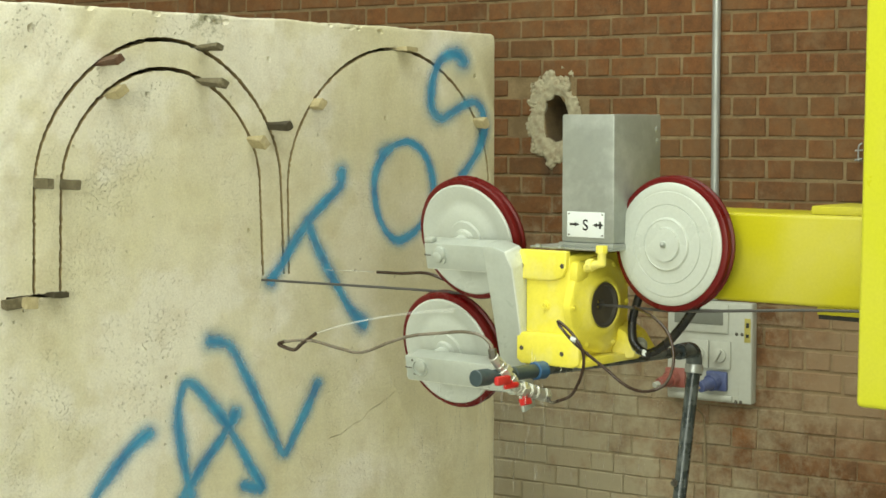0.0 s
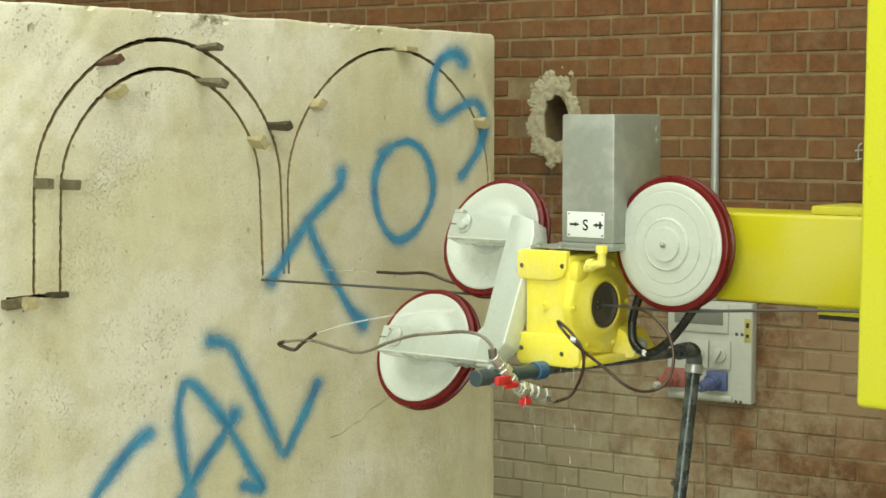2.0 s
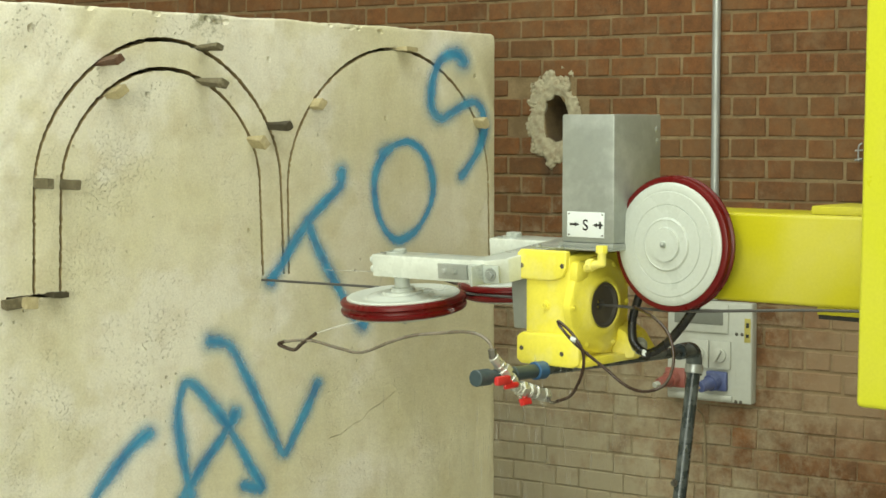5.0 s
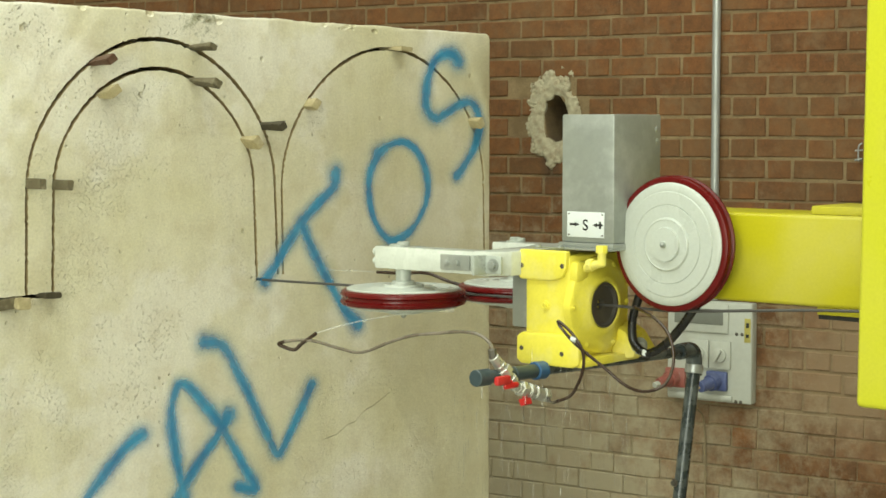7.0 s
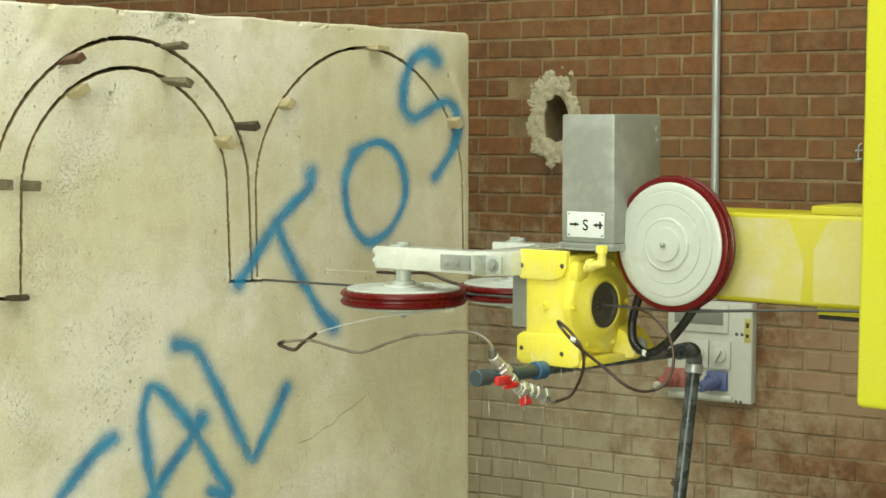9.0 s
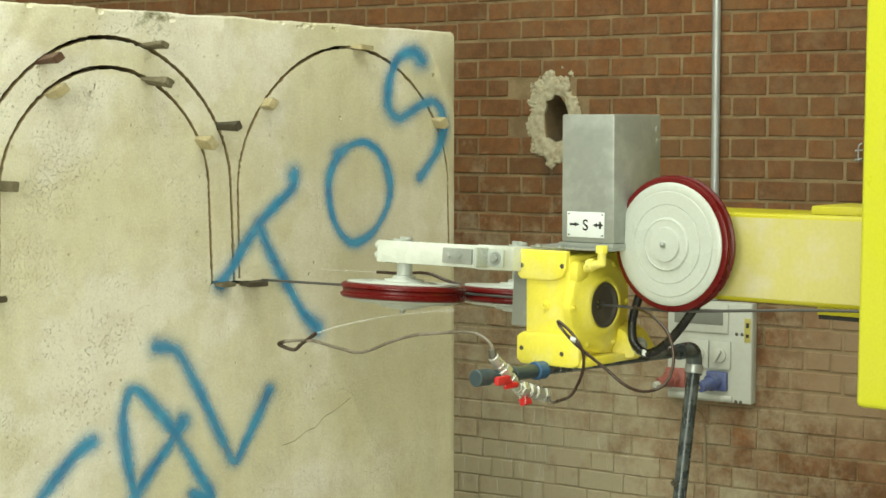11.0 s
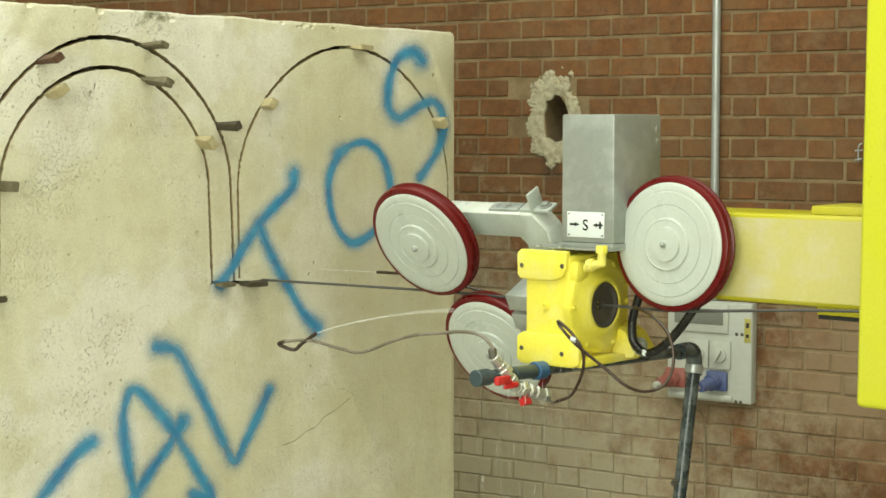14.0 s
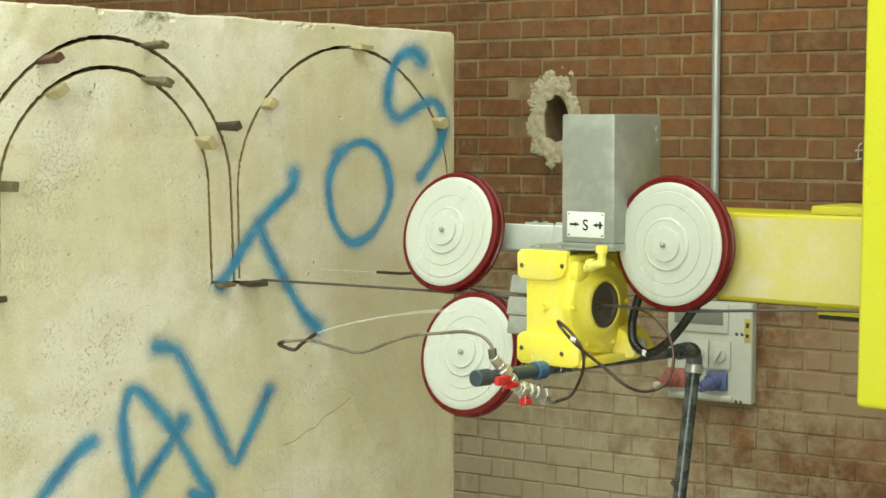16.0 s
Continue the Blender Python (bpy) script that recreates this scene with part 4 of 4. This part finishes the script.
def boom():
    b = thing("boom", SAW_AT, "yellow painted steel boom on a hanging yellow post", "machine boom")
    part("beam", box(0.10, 0.90, 0.050, 0.215, 0.022, 0.196, 0.008, seg=3), YELLOW_BEAM, b)
    part("top_strip", box(0.432, 0.75, 0.060, 0.205, 0.196, 0.213, 0.004), YELLOW_BEAM, b)
    part("bottom_strip", box(0.440, 0.75, 0.075, 0.160, 0.005, 0.0215, 0.002), YELLOW_BEAM, b)
    part("rubber_strip", box(0.442, 0.75, 0.078, 0.160, -0.0035, 0.0049, 0.001), BLACK_HOSE, b, "black rubber strip")
    part("post", box(0.621, 0.96, -0.100, -0.010, -0.127, 1.40, 0.010, seg=3), YELLOW, b, "", pose(-0.0065, 0, 0, 0, 0.6, 0))
    part("post_bracket", box(0.70, 0.92, -0.012, 0.06, 0.03, 0.19, 0.004), YELLOW, b)
    part("column", box(0.95, 1.20, -0.10, 0.26, -1.130, 1.40, 0.010), YELLOW, b)
    part("gearbox_bracket", box(-0.02, 0.13, 0.100, 0.20, 0.03, 0.12, 0.004), YELLOW_SLURRY, b)
    part("wheel_shaft", rod((0.1665, 0.015, 0.132), (0.1665, 0.07, 0.132), 0.019, 20), STEEL, b)
    p = thing("drive_wheel", SAW_AT @ pose(0.1665, 0.0, 0.132, 0, 0, -1.5), "white wheel with red grooved tyre over the running wire", "wire wheel")
    w = wheel("disc", p, pose(0, 0, 0, 90, 0, 0), shaft=False)
    return p, w


DRIVE, DRIVE_DISC = boom()


SLURRY = surface("pale_stone_slurry", (0.72, 0.65, 0.24), 0.38, 0.0, (0.76, 0.70, 0.49), 1.0, 120, 0.06, 10)
SLURRY.node_tree.nodes["Principled BSDF"].inputs["Alpha"].default_value = 0.62


def slurry_films():
    """Stone slurry that spreads over the beam's face: shallow domes that well up through it, each from its middle outwards."""
    made = []
    coat = thing("slurry_coat", SAW_AT, "pale wet stone slurry spreading over the yellow beam", "slurry")
    spots = ((0.315, 0.075, 0.110, 0.150, 7.7, 9.6), (0.575, 0.070, 0.130, 0.150, 7.4, 9.5), (0.445, 0.060, 0.110, 0.150, 8.9, 10.9))
    for k in range(6):
        cx, cz, rx, rz, start, end = spots[k // 2]
        layer = k % 2
        start, end, seed = start + 0.35 * layer, end + 0.5 * layer, k * 3.7
        bm, grid = bmesh.new(), {}
        for i in range(49):
            for k in range(33):
                x, z = cx + (i / 24 - 1) * rx, 0.0312 + k * 0.1556 / 32
                if not 0.14 < x < 0.80:
                    continue
                d = math.hypot((x - cx) / rx, (z - cz) / rz)
                h = 0.0018 * (1 - d * d) + 0.00034 * noise.noise((x * 18, z * 18, seed)) + 0.00006 * noise.noise((x * 60, z * 60, seed)) - 0.00040 * layer
                grid[i, k] = bm.verts.new((x, -min(h, 0.0021), z))
        for (i, k), v in grid.items():
            q = [v, grid.get((i + 1, k)), grid.get((i + 1, k + 1)), grid.get((i, k + 1))]
            if all(q):
                bm.faces.new(q)
        low = pose(0, 0.0525, 0)
        ob = part("film", bm, SLURRY, coat, "", low)
        made.append((ob, [(0.0, low), (start, low), (start + 0.45 * (end - start), pose(0, 0.0512, 0)), (end, pose(0, 0.0492, 0)), (16.0, pose(0, 0.0488, 0))]))
    return made


FILMS = slurry_films()


def diamond_wire():
    w = thing("diamond_wire", SAW_AT, "thin dark running diamond wire", "saw wire")
    part("cable", tube([(-1.35, 0, -0.008), (-0.99, 0, -0.006), (-0.5, 0, 0.0), (0.0, 0, 0.0), (0.175, 0, 0.0), (0.45, 0.0, 0.02), (0.62, 0.0, 0.029), (0.95, 0.0, 0.05)], 0.0030, 8, 6), WIRE, w)
    return w


diamond_wire()


def V(points):
    return [(u, -v, w) for u, v, w in points]


def water_supply():
    p = thing("water_pipe", SAW_AT, "black plastic water pipe with taps and hoses", "water pipe")
    part("cross_pipe", rod((-0.08, -0.215, -0.1265), (-0.08, 0.425, -0.1425), 0.0118, 20), BLACK_PIPE, p)
    part("end_cap", rod((-0.08, -0.316, -0.1235), (-0.08, -0.276, -0.1245), 0.0165, 20), TEAL, p)
    part("end_sleeve", rod((-0.08, -0.278, -0.1245), (-0.08, -0.20, -0.127), 0.0130, 20), TEAL, p)
    part("coupling", rod((-0.08, -0.130, -0.1285), (-0.08, -0.099, -0.1295), 0.0185, 20), BLUE_TAPE, p, "blue pipe coupling")
    part("sleeve", rod((-0.08, -0.20, -0.1268), (-0.08, -0.125, -0.1288), 0.0142, 20), TEAL, p)
    part("elbow", tube([(-0.08, 0.40, -0.142), (-0.08, 0.442, -0.142), (-0.08, 0.460, -0.152), (-0.08, 0.465, -0.185), (-0.08, 0.463, -0.20)], 0.0185, 16, 6), BLACK_PIPE, p)
    part("elbow_ring", rod((-0.08, 0.465, -0.176), (-0.08, 0.462, -0.196), 0.0205, 20), ZINC, p, "grey socket ring")
    part("down_pipe", rod((-0.08, 0.4635, -0.19), (-0.08, 0.280, -1.130), 0.0152, 20), BLACK_PIPE, p)
    part("pipe_clip", bolt_head(-0.088, 0.401, -0.440, 0.006, 0.008, (-0.3, -0.9, 0)), DARK_STEEL, p)
    # tee, two taps with red levers
    fit = rod((-0.078, -0.264, -0.086), (-0.074, -0.248, -0.104), 0.0110, 14)
    rod((-0.074, -0.250, -0.102), (-0.066, -0.206, -0.152), 0.0120, 14, fit)
    rod((-0.073, -0.243, -0.110), (-0.070, -0.232, -0.123), 0.0165, 6, fit)
    rod((-0.069, -0.226, -0.131), (-0.067, -0.217, -0.141), 0.0150, 14, fit)
    rod((-0.080, -0.245, -0.128), (-0.070, -0.222, -0.130), 0.0140, 14, fit)
    part("tee_fitting", fit, BRASS, p, "wet plated brass tee")
    tap = rod((-0.066, -0.204, -0.152), (-0.066, -0.106, -0.180), 0.0118, 14)
    rod((-0.066, -0.196, -0.154), (-0.066, -0.182, -0.158), 0.0165, 6, tap)
    rod((-0.066, -0.170, -0.1615), (-0.066, -0.160, -0.164), 0.0155, 16, tap)
    rod((-0.066, -0.150, -0.167), (-0.066, -0.140, -0.170), 0.0150, 16, tap)
    rod((-0.066, -0.122, -0.175), (-0.066, -0.106, -0.180), 0.0150, 6, tap)
    part("tap_body", tap, BRASS, p, "wet plated brass tap")
    lever = box(-0.058, -0.046, -0.287, -0.246, -0.139, -0.121, 0.004)
    box(-0.056, -0.048, -0.262, -0.218, -0.149, -0.137, 0.004, lever)
    rod((-0.070, -0.238, -0.132), (-0.050, -0.242, -0.138), 0.006, 10, lever)
    part("tap_lever", lever, RED_LEVER, p, "bright red tap lever")
    lever = prism([(-0.066, -0.176), (-0.056, -0.174), (-0.050, -0.186), (-0.060, -0.190)], -0.200, -0.172, 0.002)
    rod((-0.064, -0.182, -0.158), (-0.060, -0.185, -0.182), 0.005, 8, lever)
    part("tap_lever", lever, RED_LEVER, p, "bright red tap lever")
    hose = V([(-0.078, 0.264, -0.086), (-0.080, 0.268, -0.063), (-0.105, 0.27, -0.046), (-0.148, 0.27, -0.042), (-0.207, 0.27, -0.049), (-0.282, 0.27, -0.06), (-0.344, 0.27, -0.078), (-0.423, 0.27, -0.106), (-0.488, 0.27, -0.103), (-0.572, 0.27, -0.093), (-0.650, 0.27, -0.101)])
    part("spray_hose", tube(hose, 0.0034, 10, 8), TUBE_CLEAR, p, "limed-up clear spray hose")
    part("hose_nut", rod((-0.078, -0.263, -0.090), (-0.079, -0.266, -0.070), 0.0085, 6), DARK_STEEL, p)
    noz = V([(-0.650, 0.27, -0.101), (-0.668, 0.27, -0.109), (-0.623, 0.27, -0.117), (-0.597, 0.27, -0.101), (-0.558, 0.268, -0.077)])
    part("spray_nozzle", tube(noz, 0.0042, 10, 8), TUBE_BROWN, p, "bent brown spray nozzle")
    loop = V([(-0.066, 0.108, -0.180), (-0.03, 0.14, -0.186), (0.029, 0.2, -0.171), (0.066, 0.2, -0.153), (0.09, 0.2, -0.109), (0.092, 0.2, -0.071), (0.073, 0.2, -0.043), (0.049, 0.2, -0.023), (0.032, 0.2, -0.014), (0.037, 0.195, -0.028), (0.069, 0.19, -0.058), (0.129, 0.18, -0.099), (0.172, 0.17, -0.130), (0.210, 0.16, -0.138), (0.240, 0.14, -0.123), (0.245, 0.12, -0.083), (0.222, 0.10, -0.037), (0.175, 0.08, -0.008), (0.100, 0.04, 0.006)])
    part("looped_hose", tube(loop, 0.0031, 10, 8), TUBE_BROWN, p, "thin brown looped hose")
    part("hose_tie", rod((0.064, -0.2, -0.044), (0.076, -0.2, -0.048), 0.0055, 10), SIGN_WHITE, p)
    duct = V([(0.055, -0.05, 0.03), (0.044, -0.05, 0.0), (0.034, -0.05, -0.036), (0.038, -0.05, -0.078), (0.070, -0.05, -0.098), (0.111, -0.05, -0.079), (0.151, -0.05, -0.039), (0.184, -0.05, 0.003), (0.21, -0.07, 0.04)])
    part("black_conduit", tube(duct, 0.0088, 12, 14, ribs=0.05), BLACK_HOSE, p, "black ribbed flexible conduit")
    part("conduit_tie", rod((0.067, 0.05, -0.102), (0.070, 0.05, -0.091), 0.0098, 12), SIGN_WHITE, p)
    n2 = thing("far_nozzle", SAW_AT, "thin brown bent tube aimed at the wire", "spray nozzle")
    part("tube", tube(V([(-0.811, -0.2, 0.010), (-0.734, -0.2, 0.011), (-0.654, -0.2, 0.016), (-0.592, -0.2, 0.002), (-0.524, -0.2, -0.010), (-0.3, -0.2, -0.05), (-0.1, -0.12, -0.125)]), 0.0038, 10, 8), TUBE_BROWN, n2)


water_supply()


def electric_panel():
    """Socket panel on the brick wall: smoked window above, two switches and two plugs below."""
    e = thing("socket_panel", WALL_AT @ pose(0.036, 0, 0), "grey wall socket panel with red and blue plugs", "electrical panel")
    x0, x1, z0, z1 = -0.250, 0.052, 0.588, 0.917
    d = -0.042
    part("enclosure", box(x0, x1, d, 0.0, z0, z1, 0.006, seg=3), GREY_PLASTIC, e)
    part("window_frame", box(x0 + 0.012, -0.028, d - 0.008, d, 0.815, z1 - 0.008, 0.003), GREY_PLASTIC, e)
    part("smoked_window", box(x0 + 0.03, -0.045, d - 0.011, d - 0.007, 0.842, z1 - 0.024, 0.002), SMOKED, e)
    part("rating_label", box(0.027, 0.048, d - 0.002, d + 0.001, 0.790, 0.868, 0.0005), LABEL_YELLOW, e, "dull yellow sticker with black marks")
    for z, w in ((0.806, 0.011), (0.838, 0.016)):
        part("label_mark", box(0.033, 0.043, d - 0.0035, d - 0.001, z, z + w, 0.0005), INK, e)
    for x in (-0.134, -0.056):
        part("switch_module", box(x - 0.037, x + 0.037, d - 0.010, d, 0.698, 0.790, 0.003), GREY_PLASTIC, e)
        k = lathe([(0, 0), (0.024, 0), (0.024, 0.008), (0.020, 0.010), (0, 0.010)], 28, None, Matrix.Translation((x, d - 0.010, 0.744)) @ pose(0, 0, 0, 90, 0, 0))
        part("rotary_switch", k, GREY_PLASTIC, e)
        g = box(-0.006, 0.006, -0.016, 0.0, -0.021, 0.021, 0.003)
        bmesh.ops.transform(g, matrix=Matrix.Translation((x, d - 0.019, 0.744)) @ pose(0, 0, 0, 0, 28, 0), verts=g.verts)
        part("switch_grip", g, GREY_PLASTIC, e)
    for x, mat, lab in ((-0.215, RED_PLUG, "red industrial plug"), (-0.066, BLUE_PLUG, "blue industrial plug")):
        part("socket", box(x - 0.036, x + 0.038, d - 0.018, d, 0.626, 0.691, 0.006), mat, e, lab)
        part("plug", rod((x, d - 0.012, 0.660), (x - 0.022, d - 0.085, 0.645), 0.024, 20, None, 0.018), mat, e, lab)
        part("plug_collar", rod((x - 0.003, d - 0.016, 0.659), (x - 0.009, d - 0.040, 0.654), 0.028, 20), mat, e)
    part("bottom_rail", box(x0 + 0.01, -0.012, d - 0.010, d, 0.596, 0.612, 0.003), GREY_PLASTIC, e)
    for x, z in ((-0.001, 0.815), (0.018, 0.815), (-0.001, 0.594), (0.016, 0.594)):
        part("screw", lathe([(0, 0.002), (0.005, 0.0015), (0.006, 0), (0, 0)], 12, None, Matrix.Translation((x, d, z)) @ pose(0, 0, 0, 90, 0, 0)), DARK_STEEL, e)
    part("cable", tube([(-0.088, d - 0.085, 0.645), (-0.100, d - 0.090, 0.63), (-0.112, d - 0.06, 0.575), (-0.118, -0.03, 0.50), (-0.118, -0.02, 0.2), (-0.118, -0.02, 0.0)], 0.0036, 8, 6), MORTAR, e)
    part("cable_gland", rod((-0.237, d - 0.085, 0.645), (-0.243, d - 0.105, 0.641), 0.010, 12), GREY_PLASTIC, e)
    c = thing("conduit_pipe", WALL_AT, "galvanised conduit pipe clipped to the brick wall", "conduit")
    part("tube", rod((-0.058, -0.020, 0.92), (-0.058, -0.020, 3.2), 0.0135, 18), ZINC, c)
    part("clip", rod((-0.058, -0.020, 1.245), (-0.058, -0.020, 1.262), 0.0165, 18), ZINC, c)
    h = thing("wall_hook", WALL_AT, "small bent wire hook on the brick wall", "hook")
    part("hook_wire", tube([(0.44, -0.02, 1.4354), (0.4292, -0.022, 1.4248), (0.4281, -0.02, 1.381)], 0.0026, 8, 6), ZINC, h)
    part("cross_bar", rod((0.4166, -0.02, 1.4124), (0.444, -0.02, 1.4144), 0.0024, 10), ZINC, h)
    part("foot_bar", rod((0.4153, -0.02, 1.3826), (0.4408, -0.02, 1.3881), 0.0026, 10), ZINC, h)
    part("wall_pin", rod((0.4281, -0.022, 1.3826), (0.4281, 0.006, 1.3826), 0.003, 10), ZINC, h)


electric_panel()


def water_jets():
    j = thing("water_jet", SAW_AT, "thin arc of sprayed cooling water", "water jet")
    arc = V([(-0.556, 0.267, -0.076), (-0.51, 0.25, -0.060), (-0.46, 0.225, -0.046), (-0.41, 0.20, -0.035), (-0.35, 0.17, -0.025), (-0.29, 0.13, -0.020)])
    part("stream", tube(arc[:4], 0.0015, 8, 8, taper=1.4), WATER, j)
    part("spray", tube(arc[3:], 0.0022, 8, 8, taper=2.2), SPRAY_WATER, j, "fanned-out thin spray")
    part("spray", tube(V([(-0.82, -0.2, 0.010), (-0.95, -0.19, 0.008), (-1.08, -0.18, 0.004)]), 0.0016, 8, 6), SPRAY_WATER, j, "fanned-out thin spray")


water_jets()


def water_drops():
    """Drops that hang under the casing, the taps and the pipe, and fall again and again."""
    rnd = random.Random(11)
    shapes = []
    for length, r in ((0.022, 0.0016), (0.042, 0.0015), (0.060, 0.0013)):
        ob = link_bm("water_drop", lathe([(0, -0.5 * length), (r * 0.7, -0.42 * length), (r, -0.25 * length), (r * 0.8, 0.0), (r * 0.35, 0.3 * length), (0, 0.45 * length)], 8), WATER)
        shapes.append(ob)
    made = []
    sources = ((-0.066, 0.19, -0.172), (-0.066, 0.125, -0.186), (-0.058, 0.185, -0.186), (-0.070, 0.235, -0.142), (-0.08, 0.28, -0.138), (-0.10, 0.09, -0.121), (-0.05, 0.08, -0.121), (-0.08, -0.15, -0.148), (-0.08, 0.02, -0.140), (-0.03, 0.06, -0.121))
    for k in range(30):
        u, v, w = sources[k % len(sources)]
        u, v = u + rnd.uniform(-0.008, 0.008), v + rnd.uniform(-0.012, 0.012)
        ob = shapes[k] if k < 3 else new("water_drop", shapes[k % 3].data)
        tagged(ob, "falling drop of cooling water", "water drop", "falling drops")
        top = (SAW_AT @ Vector((u, -v, w))) + Vector((0, 0, 0.012))
        ob.matrix_basis = Matrix.Translation(top)
        made.append((ob, top, 0.05 + 1.2 * k / 30, rnd.uniform(1.0, 1.5)))
    return made


DROPS = water_drops()


def falling_spray():
    """Loose bands of thin water streaks that fall from the casing, the wheels and the pipe."""
    rnd = random.Random(23)
    made = []
    for k in range(14):
        bm = bmesh.new()
        for _ in range(50):
            x, y, z = rnd.gauss(-0.14, 0.11), rnd.gauss(0.02, 0.16), rnd.uniform(-0.07, 0.07)
            h, r = rnd.uniform(0.012, 0.035), rnd.uniform(0.0004, 0.0008)
            ring = [bm.verts.new((x + r * math.cos(a), y + r * math.sin(a), z)) for a in (0.4, 2.5, 4.6)]
            top, bottom = bm.verts.new((x, y, z + h)), bm.verts.new((x, y, z - h))
            for i in range(3):
                bm.faces.new((ring[i], ring[(i + 1) % 3], top))
                bm.faces.new((ring[(i + 1) % 3], ring[i], bottom))
        ob = link_bm("falling_spray", bm, SPRAY_WATER)
        tagged(ob, "thin streaks of falling cooling water", "water spray", "falling spray", "stuff")
        ob.matrix_basis = SAW_AT @ pose(0, 0, -0.22)
        made.append((ob, k / 14))
    return made


FALLS = falling_spray()


# ---- what moves ----
SWING = [(0.0, -14), (0.5, -4.8), (1.0, 4), (1.5, 13), (2.0, 22.7), (3.0, 43.3), (4.0, 63.8), (4.6, 76), (5.1, 86), (5.5, 90), (6.3, 90), (10.2, 90), (10.6, 90), (10.9, 92.8), (11.5, 104.5), (12.0, 114.3), (13.0, 134), (14.0, 153), (15.0, 173), (16.0, 194)]


def motions():
    walk(SLAB, [(t, slab_pose(d)) for t, d in SLAB_ROWS])
    walk(PLUG, [(t, pose(d, 0, 0)) for t, d in SLAB_ROWS])
    for ob, local in WEDGES:
        walk(ob, [(t, slab_pose(d) @ local) for t, d in SLAB_ROWS])
    for ob, local in LATE:
        push = {0.0: 0.08, 9.0: 0.08, 9.6: 0.08, 10.6: 0.0}
        walk(ob, [(t, slab_pose(d) @ local @ pose(0, push.get(t, 0.08 if t < 9.6 else 0.0), 0)) for t, d in SLAB_ROWS])
    for ob, rows in FILMS:
        walk(ob, rows)
    for ob, top, start, period in DROPS:
        rows, t = [(0.0, Matrix.Translation(top))], start
        while t < 15.4:
            for k in range(6):
                z = max(0.006, top.z - 4.9 * (k * 0.1) ** 2)
                rows.append((t + k * 0.1, Matrix.Translation((top.x, top.y, z))))
            rows.append((t + 0.5 + 1.1 / FPS, Matrix.Translation(top)))
            t += period
        walk(ob, rows + [(16.2, Matrix.Translation(top))])
    for ob, phase in FALLS:
        rows, t = [], (phase - 1) * 0.56
        while t < 16.0:
            for k in range(6):
                if t + k * 0.09 >= 0:
                    rows.append((t + k * 0.09, SAW_AT @ pose(0, 0, -0.22 - 0.5 * k * 0.09 - 4.9 * (k * 0.09) ** 2 * 0.5)))
            t += 0.56
        walk(ob, [(0.0, rows[0][1])] + [r for r in rows if 0.02 < r[0] < 16.2])
    walk(HEAD, [(t, SAW_AT @ pose(0, 0, 0, -a, 0, 0)) for t, a in SWING])
    for ob, turn in ((WHEEL_A, 1), (WHEEL_B, -1), (DRIVE_DISC, 1)):
        rest = ob.matrix_basis.copy()
        walk(ob, [(k * 0.1, rest @ pose(0, 0, 0, 0, 0, turn * 70.0 * k)) for k in range(161)])


motions()
